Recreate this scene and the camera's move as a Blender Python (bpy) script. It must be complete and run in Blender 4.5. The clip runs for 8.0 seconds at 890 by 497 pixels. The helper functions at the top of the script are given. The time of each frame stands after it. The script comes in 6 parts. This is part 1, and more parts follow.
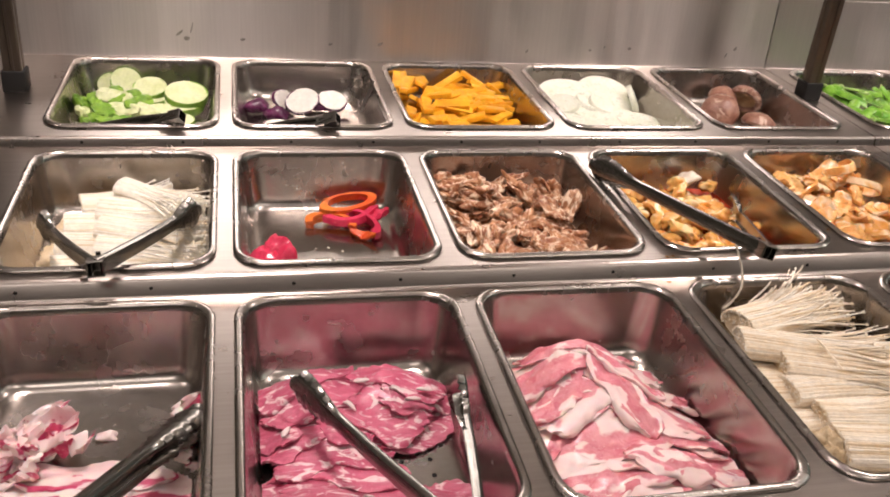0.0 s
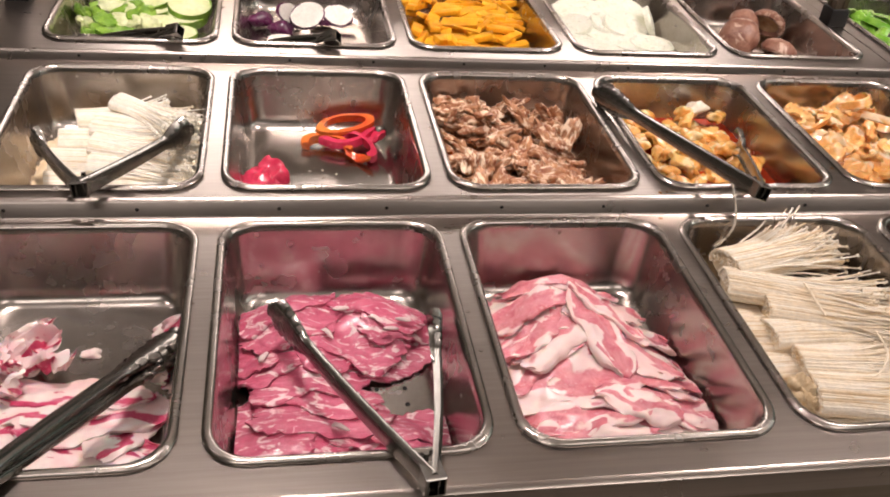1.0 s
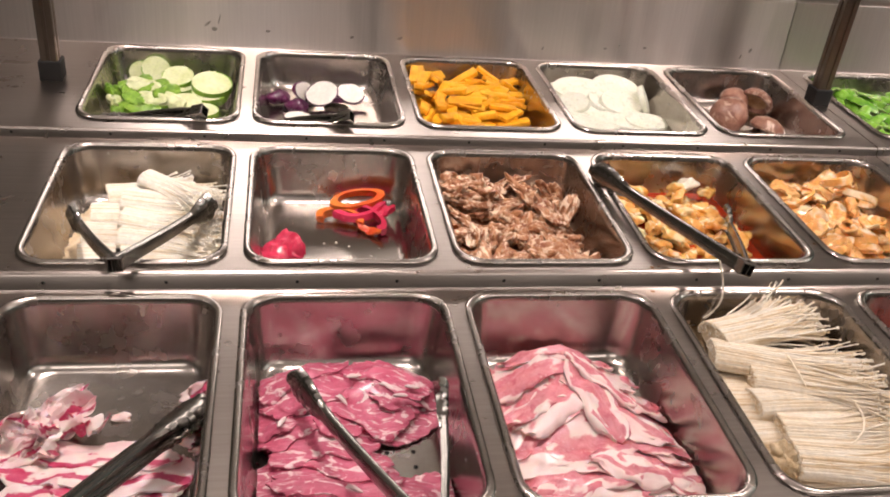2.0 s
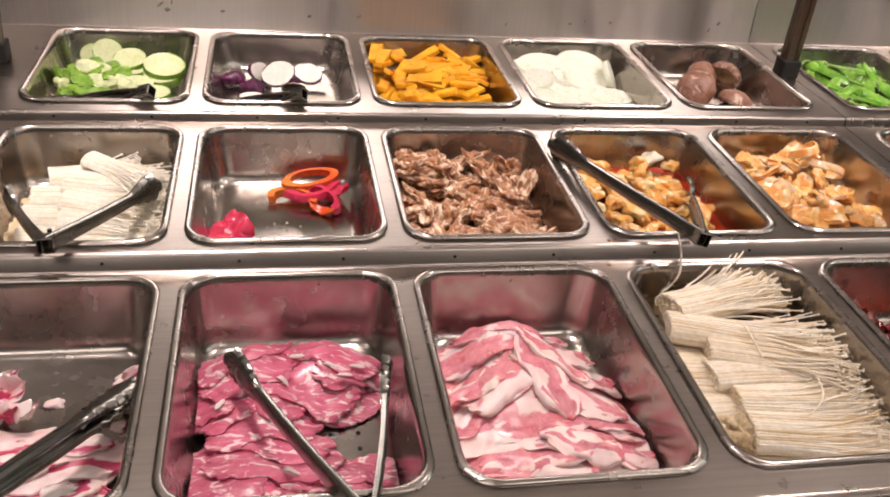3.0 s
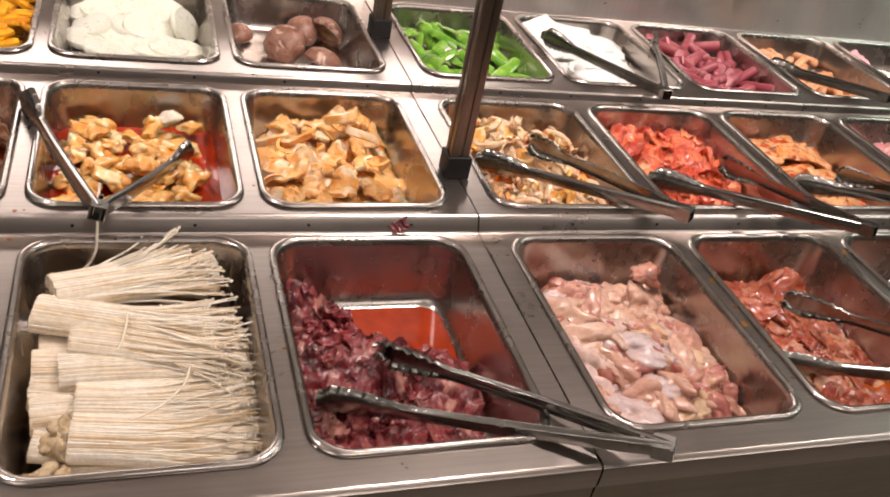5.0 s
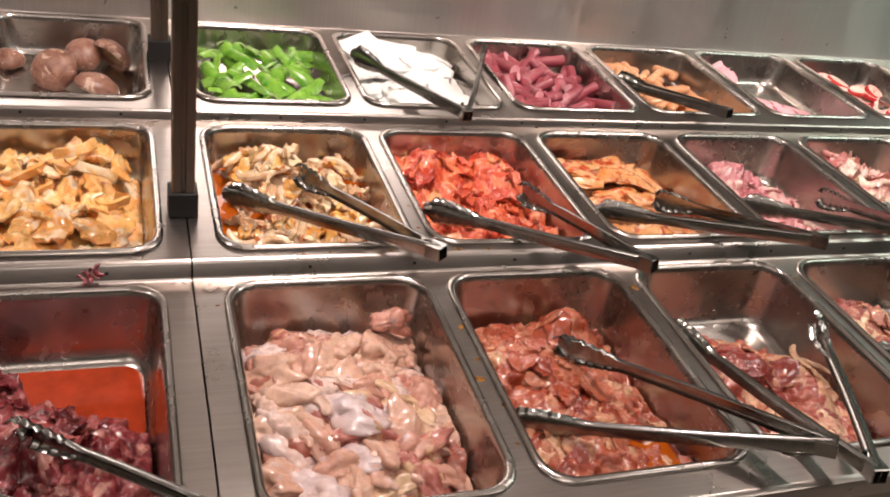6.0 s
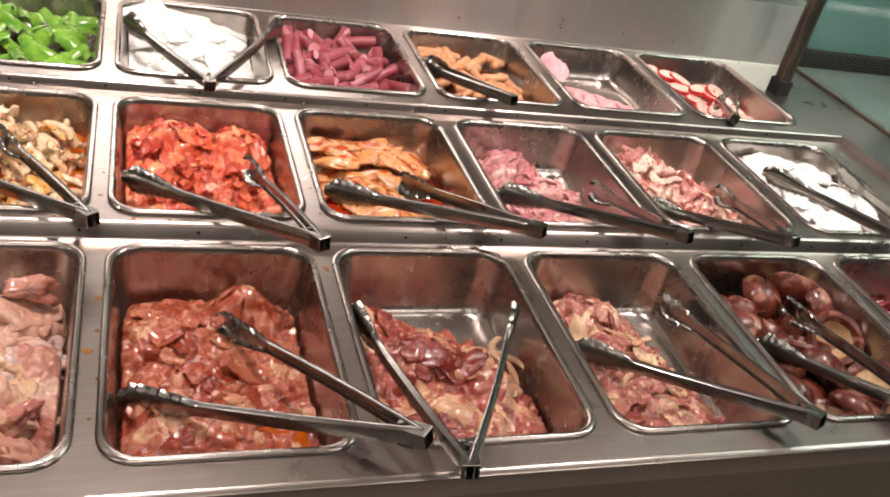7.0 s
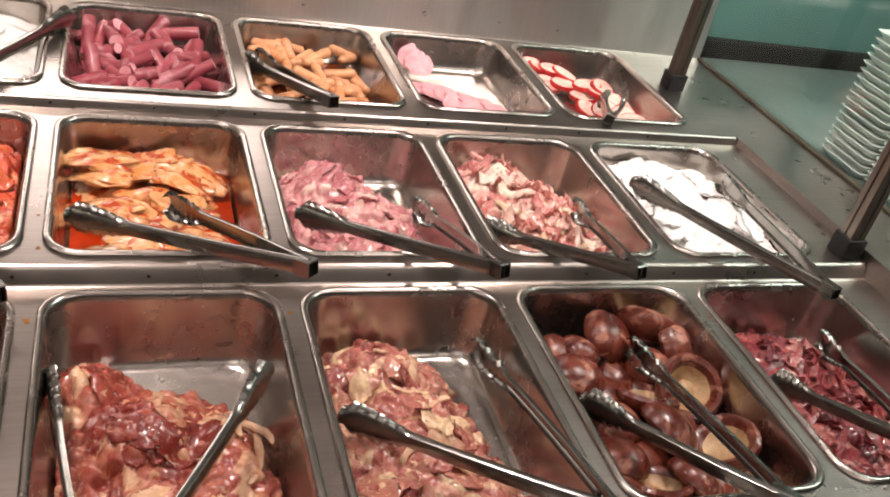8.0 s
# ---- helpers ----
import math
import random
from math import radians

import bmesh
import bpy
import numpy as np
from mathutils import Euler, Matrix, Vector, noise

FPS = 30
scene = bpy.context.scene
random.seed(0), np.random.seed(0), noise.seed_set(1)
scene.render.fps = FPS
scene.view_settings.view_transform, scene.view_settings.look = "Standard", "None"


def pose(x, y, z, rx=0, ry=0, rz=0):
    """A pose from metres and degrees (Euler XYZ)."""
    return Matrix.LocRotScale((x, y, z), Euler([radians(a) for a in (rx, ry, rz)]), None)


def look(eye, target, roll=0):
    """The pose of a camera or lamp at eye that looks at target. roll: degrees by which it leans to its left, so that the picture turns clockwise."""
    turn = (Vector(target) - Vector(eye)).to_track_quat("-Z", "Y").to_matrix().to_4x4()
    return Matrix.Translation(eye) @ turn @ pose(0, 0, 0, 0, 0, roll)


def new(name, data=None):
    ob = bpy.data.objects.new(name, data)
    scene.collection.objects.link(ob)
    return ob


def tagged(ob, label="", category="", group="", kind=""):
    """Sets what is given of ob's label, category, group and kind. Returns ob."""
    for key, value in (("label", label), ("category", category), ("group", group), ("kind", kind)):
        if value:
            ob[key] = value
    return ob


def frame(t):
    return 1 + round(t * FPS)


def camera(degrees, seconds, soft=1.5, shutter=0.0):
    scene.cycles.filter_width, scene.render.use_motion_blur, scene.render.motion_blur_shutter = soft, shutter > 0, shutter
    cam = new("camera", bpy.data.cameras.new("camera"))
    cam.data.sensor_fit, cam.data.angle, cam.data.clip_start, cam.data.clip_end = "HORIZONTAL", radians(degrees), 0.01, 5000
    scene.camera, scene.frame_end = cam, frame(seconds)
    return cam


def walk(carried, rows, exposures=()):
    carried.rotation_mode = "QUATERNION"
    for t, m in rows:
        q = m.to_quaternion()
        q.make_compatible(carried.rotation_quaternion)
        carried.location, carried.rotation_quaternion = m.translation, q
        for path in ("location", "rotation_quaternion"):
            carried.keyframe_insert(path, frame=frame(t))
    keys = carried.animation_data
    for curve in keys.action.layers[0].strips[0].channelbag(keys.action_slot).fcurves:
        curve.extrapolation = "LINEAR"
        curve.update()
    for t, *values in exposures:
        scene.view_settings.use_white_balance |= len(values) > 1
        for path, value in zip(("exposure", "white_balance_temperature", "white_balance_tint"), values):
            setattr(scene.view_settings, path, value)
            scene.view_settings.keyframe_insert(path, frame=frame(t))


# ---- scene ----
# ---------------------------------------------------------------- camera
cam = camera(53.2, 8.0, 1.9)
PATH = [
    (0, (0.0108, -0.5472, 1.4333), (0.3417, 0.7264, 0.7132), 5.5),
    (0.5, (0.0293, -0.5458, 1.4494), (0.3112, 0.7046, 0.6704), 6.22),
    (1, (0.0698, -0.5392, 1.461), (0.3429, 0.6609, 0.6035), 6.51),
    (1.5, (0.0569, -0.5793, 1.507), (0.3288, 0.6396, 0.6761), 6.88),
    (1.7, (0.0486, -0.5917, 1.5271), (0.3211, 0.6527, 0.735), 6.77),
    (2.8, (0.0894, -0.5864, 1.5046), (0.3554, 0.6678, 0.7261), 5.41),
    (3, (0.1162, -0.5832, 1.493), (0.3952, 0.6602, 0.7017), 5.65),
    (3.5, (0.2259, -0.5679, 1.4886), (0.5495, 0.6381, 0.6574), 6.35),
    (4, (0.3329, -0.4941, 1.5104), (0.7687, 0.6826, 0.6886), 9.95),
    (4.5, (0.4887, -0.5072, 1.5083), (0.9602, 0.6594, 0.6918), 10.43),
    (4.6, (0.5368, -0.5166, 1.4983), (0.9945, 0.6551, 0.6812), 10.17),
    (5, (0.7069, -0.5829, 1.5114), (1.197, 0.5728, 0.6902), 12.41),
    (5.2, (0.7809, -0.5988, 1.51), (1.272, 0.5571, 0.6898), 12.49),
    (6.3, (1.2282, -0.5351, 1.5228), (1.7312, 0.6358, 0.7317), 10.73),
    (6.5, (1.329, -0.571, 1.5197), (1.8257, 0.601, 0.7262), 10.43),
    (7, (1.5122, -0.6377, 1.5385), (2.0152, 0.5325, 0.7463), 13.87),
    (7.5, (1.6643, -0.5787, 1.5426), (2.1747, 0.5817, 0.7408), 14.6),
    (8, (1.8461, -0.4926, 1.517), (2.3766, 0.6588, 0.7153), 14.13),
]
walk(cam, [(t, look(eye, target, roll)) for t, eye, target, roll in PATH])
scene.view_settings.exposure = 0.0

# ---------------------------------------------------------------- plan, in metres
PITCH, PAN_W, GAP, JOINT = 0.2884, 0.268, 0.065, 1.162
ROW = {"F": (-0.006, 0.374, 0.850), "M": (0.4135, 0.769, 0.872), "B": (0.827, 1.180, 0.888)}
DEPTHS = {"F": 0.096, "M": 0.089, "B": 0.067}
LEFT_END, RIGHT_END = -0.80, 3.145


def pan_x(i):
    return -0.0025 + ((i - 1) * PITCH if i <= 4 else 3 * PITCH + PAN_W + GAP + (i - 5) * PITCH)


# ---------------------------------------------------------------- world and lamps
world = bpy.data.worlds.new("room_air")
scene.world = world
world.use_nodes = True
world.node_tree.nodes["Background"].inputs[0].default_value = (0.9, 0.85, 0.8, 1)
world.node_tree.nodes["Background"].inputs[1].default_value = 0.02


def area_lamp(name, at, to, size_x, size_y, watts, colour):
    data = bpy.data.lights.new(name, "AREA")
    data.shape, data.size, data.size_y, data.energy, data.color = "RECTANGLE", size_x, size_y, watts, colour
    ob = new(name, data)
    ob.matrix_world = look(at, to)
    return ob


WARM = (1.0, 0.860, 0.81)
for lx, watts in ((-1.42, 4.0), (-0.05, 11.8), (1.48, 12.0), (2.80, 10.0)):
    lamp = area_lamp("downlight_lamp", (lx, 0.50, 2.45), (lx, 0.85, 0.85), 0.20, 0.20, watts, WARM)
    lamp.data.spread = radians(112)
for lx in (0.0, 1.9):
    area_lamp("kitchen_lamp", (lx, 4.05, 2.60), (lx, 3.2, 0.0), 1.6, 0.9, 42.0, WARM)
area_lamp("side_room_lamp", (4.3, 0.3, 2.62), (4.1, 0.7, 0), 0.8, 0.8, 20.0, (0.95, 1.0, 0.95))
# Unseen fill lamps, added south of the counter to brighten backsplash and front.
for lx in (-0.6, 1.2, 3.0):
    area_lamp("ceiling_panel_lamp", (lx, -1.2, 2.66), (lx, -1.2, 0), 1.1, 0.5, 9.0, (1.0, 0.88, 0.82))


# ---------------------------------------------------------------- materials
def rgb(code):
    v = [int(code[k:k + 2], 16) / 255 for k in (0, 2, 4)]
    return tuple(c / 12.92 if c <= 0.04045 else ((c + 0.055) / 1.055) ** 2.4 for c in v) + (1.0,)


class Mat:
    """A small builder for node materials."""

    def __init__(self, name):
        self.m = bpy.data.materials.new(name)
        self.m.use_nodes = True
        self.t = self.m.node_tree
        self.b = self.t.nodes["Principled BSDF"]
        self.coord = self.t.nodes.new("ShaderNodeTexCoord")
        self.info = self.t.nodes.new("ShaderNodeObjectInfo")

    def node(self, kind, **values):
        n = self.t.nodes.new(kind)
        for k, v in values.items():
            n.inputs[k.replace("_", " ")].default_value = v
        return n

    def link(self, a, b):
        self.t.links.new(a, b)

    def space(self, scale=(1, 1, 1), shifted=True, where="Object"):
        mp = self.node("ShaderNodeMapping", Scale=scale)
        self.link(self.coord.outputs[where], mp.inputs["Vector"])
        if shifted:
            mul = self.t.nodes.new("ShaderNodeMath")
            mul.operation = "MULTIPLY"
            mul.inputs[1].default_value = 37.0
            self.link(self.info.outputs["Random"], mul.inputs[0])
            self.link(mul.outputs[0], mp.inputs["Location"])
        return mp.outputs["Vector"]

    def noise(self, scale, detail=3.0, rough=0.55, warp=0.0, space=None):
        n = self.node("ShaderNodeTexNoise", Scale=scale, Detail=detail, Roughness=rough, Distortion=warp)
        self.link(space if space is not None else self.space(), n.inputs["Vector"])
        return n.outputs["Fac"]

    def ramp(self, fac, *stops):
        n = self.t.nodes.new("ShaderNodeValToRGB")
        e = n.color_ramp.elements
        while len(e) < len(stops):
            e.new(0.5)
        for s, (p, c) in zip(e, stops):
            s.position, s.color = p, (rgb(c) if isinstance(c, str) else (c, c, c, 1))
        self.link(fac, n.inputs["Fac"])
        return n.outputs["Color"]

    def mix(self, fac, a, b, mode="MIX"):
        n = self.t.nodes.new("ShaderNodeMix")
        n.data_type, n.blend_type = "RGBA", mode
        for sock, v in ((n.inputs[0], fac), (n.inputs[6], a), (n.inputs[7], b)):
            if isinstance(v, str):
                sock.default_value = rgb(v)
            elif isinstance(v, (int, float)):
                sock.default_value = v
            else:
                self.link(v, sock)
        return n.outputs[2]

    def bump(self, height, strength=0.3, distance=0.002):
        n = self.node("ShaderNodeBump", Strength=strength, Distance=distance)
        self.link(height, n.inputs["Height"])
        self.link(n.outputs["Normal"], self.b.inputs["Normal"])

    def put(self, key, v):
        if isinstance(v, str):
            v = rgb(v)
        if isinstance(v, (int, float, tuple)):
            self.b.inputs[key].default_value = v
        else:
            self.link(v, self.b.inputs[key])
        return self


def steel(name, tint, rough_lo, rough_hi, brush=(0.4, 16, 16), stains=0.35, drawn=False):
    s = Mat(name)
    grain = s.noise(14, 4, 0.7, space=s.space(brush, False))
    cloud = s.noise(9, 4, 0.6, 0.6, s.space((3, 1, 0.25) if drawn else (1, 1, 1), True))
    spots = s.noise(55, 2, 0.5, 0.0, s.space((1, 1, 1), True))
    base = s.ramp(grain, (0.25, tint[0]), (0.75, tint[1]))
    s.put("Base Color", s.mix(s.ramp(cloud, (0.45, 0.0), (0.8, stains)), base, tint[2]))
    s.put("Metallic", 1.0)
    r = s.mix(0.25, s.ramp(cloud, (0.3, rough_lo), (0.75, rough_hi)), s.ramp(spots, (0.35, rough_lo), (0.75, rough_hi)))
    s.put("Roughness", r)
    if drawn:
        tn = s.t.nodes.new("ShaderNodeTangent")
        tn.direction_type, tn.axis = "RADIAL", "Z"
        s.link(tn.outputs["Tangent"], s.b.inputs["Tangent"])
        s.put("Anisotropic", 0.8).put("Anisotropic Rotation", 0.25)
    return s.m




DECK = steel("brushed_deck_steel", ("a69d96", "b6ada6", "9c938c"), 0.26, 0.34, (0.4, 16, 16), 0.14)
SPLASH = steel("brushed_splash_steel", ("d0c8c2", "dcd4ce", "c4bab2"), 0.27, 0.36, (16, 1, 0.3), 0.14, True)
FRONT = steel("satin_front_steel", ("8f877a", "9d9588", "7c7466"), 0.32, 0.45, (0.4, 1, 16))
PAN = steel("pan_steel", ("aaa29b", "b8b1ab", "948c85"), 0.20, 0.33, (8, 8, 8), 0.3)
TONG = steel("tong_steel", ("8a8783", "a09d97", "68645f"), 0.18, 0.30, (20, 4, 4), 0.35)


def plain(name, colour, rough=0.5, metal=0.0, vary=0.12, scale=25.0, bump=0.1):
    s = Mat(name)
    n = s.noise(scale, 4, 0.6)
    dark = tuple(c * (1 - 2 * vary) for c in rgb(colour)[:3]) + (1,)
    rp = s.t.nodes.new("ShaderNodeValToRGB")
    rp.color_ramp.elements[0].position, rp.color_ramp.elements[0].color = 0.3, dark
    rp.color_ramp.elements[1].position, rp.color_ramp.elements[1].color = 0.7, rgb(colour)
    s.link(n, rp.inputs["Fac"])
    s.put("Base Color", rp.outputs["Color"]).put("Roughness", rough).put("Metallic", metal)
    s.bump(s.noise(scale * 8, 3), bump, 0.001)
    return s.m


def food(name, lo, hi, third=None, amount=0.5, scale=30.0, warp=1.0, stretch=(1, 1, 1), rough=(0.22, 0.5), bump=0.5,
         depth=0.002, sub=0.0, fine=190.0, wet=0.0):
    """Moist food: two tones in broad noise, a third in veins or bands, gloss that varies with the wetness."""
    s = Mat(name)
    broad = s.noise(scale, 4, 0.6, warp)
    col = s.ramp(broad, (0.32, lo), (0.68, hi))
    if third:
        veins = s.noise(scale * 0.8, 3, 0.55, warp * 1.6, s.space(stretch))
        col = s.mix(s.ramp(veins, (0.62 - 0.3 * amount, 0.0), (0.70 - 0.3 * amount, 1.0)), col, third)
    small = s.noise(fine, 3, 0.6)
    col = s.mix(0.35, col, s.mix(1.0, col, s.ramp(small, (0.3, 0.55), (0.7, 1.0)), "MULTIPLY"))
    tone = s.ramp(s.info.outputs["Random"], (0.0, 0.82 if wet else 0.88), (1.0, 1.0))
    col = s.mix(1.0, col, tone, "MULTIPLY")
    s.put("Base Color", col)
    if wet:
        s.put("Coat Weight", wet).put("Coat Roughness", 0.08)
    s.put("Roughness", s.ramp(s.noise(70, 2), (0.35, rough[0]), (0.7, rough[1])))
    if sub:
        s.put("Subsurface Weight", sub).put("Subsurface Scale", 0.006)
        s.b.inputs["Subsurface Radius"].default_value = (1.0, 0.45, 0.35)
    s.bump(s.mix(0.5, broad, small), bump, depth)
    return s.m


def along_slice(s, amount=0.3, shift=0.25, scale=(0.5, 1, 1), freq=22.0):
    """The slice's own cross coordinate, 0 to 1, that wanders along its length."""
    sep = s.t.nodes.new("ShaderNodeSeparateXYZ")
    s.link(s.coord.outputs["UV"], sep.inputs[0])
    total = sep.outputs["Y"]
    for fac, k, off in ((s.noise(freq, 3, 0.55, 0.5, s.space(scale)), amount, -0.5 * amount), (s.info.outputs["Random"], shift, -0.5 * shift), (s.noise(120, 3, 0.6), 0.10, -0.05)):
        m = s.node("ShaderNodeMath")
        m.operation = "MULTIPLY_ADD"
        s.link(fac, m.inputs[0])
        m.inputs[1].default_value, m.inputs[2].default_value = k, off
        t = s.node("ShaderNodeMath")
        s.link(total, t.inputs[0])
        s.link(m.outputs[0], t.inputs[1])
        total = t.outputs[0]
    return total


def belly(name, lean_lo, lean_hi, fat, stops, wander=0.5, shift=0.55, rough=(0.28, 0.5)):
    """Sliced belly: lean and fat run along the slice as a few broad bands that wander and fray."""
    s = Mat(name)
    sep = s.t.nodes.new("ShaderNodeSeparateXYZ")
    s.link(s.coord.outputs["UV"], sep.inputs[0])
    total = sep.outputs["Y"]
    broad = s.noise(1.5, 3, 0.5, 0.4, s.space((1.5, 0.9, 1), True, "UV"))
    frayed = s.noise(150, 3, 0.65)
    for fac, k in ((broad, wander), (s.info.outputs["Random"], shift), (frayed, 0.07)):
        m = s.node("ShaderNodeMath")
        m.operation = "MULTIPLY_ADD"
        s.link(fac, m.inputs[0])
        m.inputs[1].default_value, m.inputs[2].default_value = k, -0.5 * k
        t = s.node("ShaderNodeMath")
        s.link(total, t.inputs[0])
        s.link(m.outputs[0], t.inputs[1])
        total = t.outputs[0]
    lean = s.ramp(s.noise(55, 5, 0.7, 0.8), (0.28, lean_lo), (0.72, lean_hi))
    specks = s.noise(170, 3, 0.7, 0.6)
    lean = s.mix(s.ramp(specks, (0.60, 0.0), (0.72, 0.45)), lean, fat)
    pinkish = s.mix(s.ramp(s.noise(28, 3), (0.42, 0.0), (0.75, 0.38)), fat, lean_hi)
    col = s.mix(s.ramp(total, *stops), lean, pinkish)
    s.put("Base Color", col)
    s.put("Roughness", s.ramp(s.noise(60, 2), (0.35, rough[0]), (0.7, rough[1])))
    s.put("Coat Weight", 0.18).put("Coat Roughness", 0.2)
    s.put("Subsurface Weight", 0.12).put("Subsurface Scale", 0.004)
    s.bump(s.mix(0.5, s.noise(80, 3), specks), 0.35, 0.0012)
    return s.m


def lean_meat(name, lo, hi, fat, edge=0.9, veins=0.10, rough=(0.3, 0.55)):
    """Lean slices: grained muscle, thin veins, and a rim of fat on one side."""
    s = Mat(name)
    tone = s.ramp(s.info.outputs["Random"], (0.0, 0.80), (1.0, 1.0))
    grain = s.noise(40, 5, 0.7, 0.6, s.space((0.6, 2.4, 1)))
    lean = s.mix(1.0, s.ramp(grain, (0.28, lo), (0.72, hi)), tone, "MULTIPLY")
    v = s.noise(44, 4, 0.6, 1.6, s.space((0.7, 1.6, 1)))
    col = s.mix(s.ramp(v, (0.66 - veins, 0.0), (0.74 - veins, 0.85)), lean, fat)
    col = s.mix(s.ramp(along_slice(s, 0.14, 0.06), (edge, 0.0), (edge + 0.03, 0.7)), col, fat)
    small = s.noise(300, 3, 0.65)
    col = s.mix(0.4, col, s.mix(1.0, col, s.ramp(small, (0.3, 0.5), (0.7, 1.0)), "MULTIPLY"))
    s.put("Base Color", col)
    s.put("Roughness", s.ramp(s.noise(60, 2), (0.35, rough[0]), (0.7, rough[1])))
    s.put("Coat Weight", 0.3).put("Coat Roughness", 0.15)
    s.bump(s.mix(0.5, grain, small), 0.5, 0.0014)
    return s.m


def pulp(name, stops, fat, veins=0.10, wet=0.6, rough=(0.14, 0.36), grain=60.0, sheen=0.10):
    """Wet cut meat: each piece has its own tone, with fine fat and grain, and broken small gloss."""
    s = Mat(name)
    at = s.t.nodes.new("ShaderNodeAttribute")
    at.attribute_name = "tone"
    broad = s.noise(grain * 0.5, 4, 0.6, 1.0)
    m = s.node("ShaderNodeMath")
    m.operation = "MULTIPLY_ADD"
    s.link(broad, m.inputs[0])
    m.inputs[1].default_value = 0.55
    k = s.node("ShaderNodeMath")
    k.operation = "MULTIPLY_ADD"
    s.link(at.outputs["Fac"], k.inputs[0])
    k.inputs[1].default_value, k.inputs[2].default_value = 0.72, -0.14
    s.link(k.outputs[0], m.inputs[2])
    col = s.ramp(m.outputs[0], *stops)
    v = s.noise(grain * 1.1, 4, 0.6, 2.0)
    col = s.mix(s.ramp(v, (0.70 - veins, 0.0), (0.80 - veins, 0.8)), col, fat)
    small = s.noise(grain * 4, 3, 0.65)
    col = s.mix(0.4, col, s.mix(1.0, col, s.ramp(small, (0.3, 0.5), (0.7, 1.0)), "MULTIPLY"))
    s.put("Base Color", col)
    s.put("Roughness", s.ramp(s.noise(80, 2), (0.35, rough[0]), (0.7, rough[1])))
    s.put("Coat Weight", wet).put("Coat Roughness", sheen)
    s.bump(s.mix(0.55, s.noise(grain * 1.6, 4, 0.65, 1.2), small), 0.55, 0.0016)
    return s.m


RUBBER = plain("black_rubber", "0c0b0b", 0.6, 0.0, 0.2)
POST = plain("bronze_anodised_aluminium", "857a70", 0.30, 1.0, 0.06, 12)
DARK = plain("dark_seam", "1b1816", 0.8)
WALLP = plain("painted_wall", "8c8a80", 0.7, 0, 0.08, 3)
TEAL = plain("teal_wall_paint", "749a95", 0.55, 0, 0.06, 4)
FLOORM = plain("floor_tile", "a49a90", 0.5, 0, 0.15, 6)
CEILM = plain("ceiling_paint", "d8d3ca", 0.8, 0, 0.05, 3)
CABINET = plain("dark_worktop", "7e8a86", 0.35, 0, 0.2, 8)
PLATE = plain("white_melamine", "e6e8e2", 0.3, 0, 0.03, 8, 0.02)



# ---------------------------------------------------------------- mesh helpers
def finish(name, bm, materials, smooth=True, crease=38):
    me = bpy.data.meshes.new(name)
    bm.to_mesh(me)
    bm.free()
    for m in (materials if isinstance(materials, (list, tuple)) else [materials]):
        me.materials.append(m)
    if smooth:
        me.polygons.foreach_set("use_smooth", [True] * len(me.polygons))
        me.set_sharp_from_angle(angle=radians(crease))
    return me


def toned(me, values):
    """Gives each point of a mesh the shade number of the piece or stem that it belongs to."""
    values = [values] * len(me.vertices) if isinstance(values, float) else values
    me.attributes.new("tone", "FLOAT", "POINT").data.foreach_set("value", values)
    return me


def thing(name, label, category, at=(0, 0, 0), group="", kind="", turn=0.0):
    ob = new(name)
    ob.empty_display_size = 0.02
    ob.matrix_world = pose(*at, 0, 0, turn)
    return tagged(ob, label, category, group, kind)


def part(name, bm, material, parent, label="", smooth=True):
    me = bm if isinstance(bm, bpy.types.Mesh) else finish(name, bm, material, smooth)
    ob = new(name, me)
    ob.parent = parent
    return tagged(ob, label)


def box(bm, x0, x1, y0, y1, z0, z1, bevel=0.0):
    vs = bmesh.ops.create_cube(bm, size=1.0)["verts"]
    for v in vs:
        v.co = Vector((x0 + (v.co.x + 0.5) * (x1 - x0), y0 + (v.co.y + 0.5) * (y1 - y0), z0 + (v.co.z + 0.5) * (z1 - z0)))
    if bevel:
        es = list({e for v in vs for e in v.link_edges})
        bmesh.ops.bevel(bm, geom=es, offset=bevel, segments=2, affect="EDGES", profile=0.5)
    return bm


def solid(name, x0, x1, y0, y1, z0, z1, material, label, category, kind="structure", bevel=0.0):
    bm = box(bmesh.new(), x0, x1, y0, y1, z0, z1, bevel)
    return tagged(new(name, finish(name, bm, material)), label, category, "", kind)


def round_rect(hx, hy, r, n=6):
    pts = []
    for k, (sx, sy) in enumerate(((1, 1), (-1, 1), (-1, -1), (1, -1))):
        for j in range(n + 1):
            a = math.pi / 2 * (k + j / n)
            pts.append((sx * (hx - r) + r * math.cos(a), sy * (hy - r) + r * math.sin(a)))
    return pts


def rings(bm, loops, close=True, cap=True):
    """Joins loops of equal length with quads."""
    rows = [[bm.verts.new(p) for p in lp] for lp in loops]
    for a, b in zip(rows, rows[1:]):
        n = len(a)
        for k in range(n if close else n - 1):
            bm.faces.new((a[k], a[(k + 1) % n], b[(k + 1) % n], b[k]))
    if cap:
        bm.faces.new(rows[-1])
    return rows


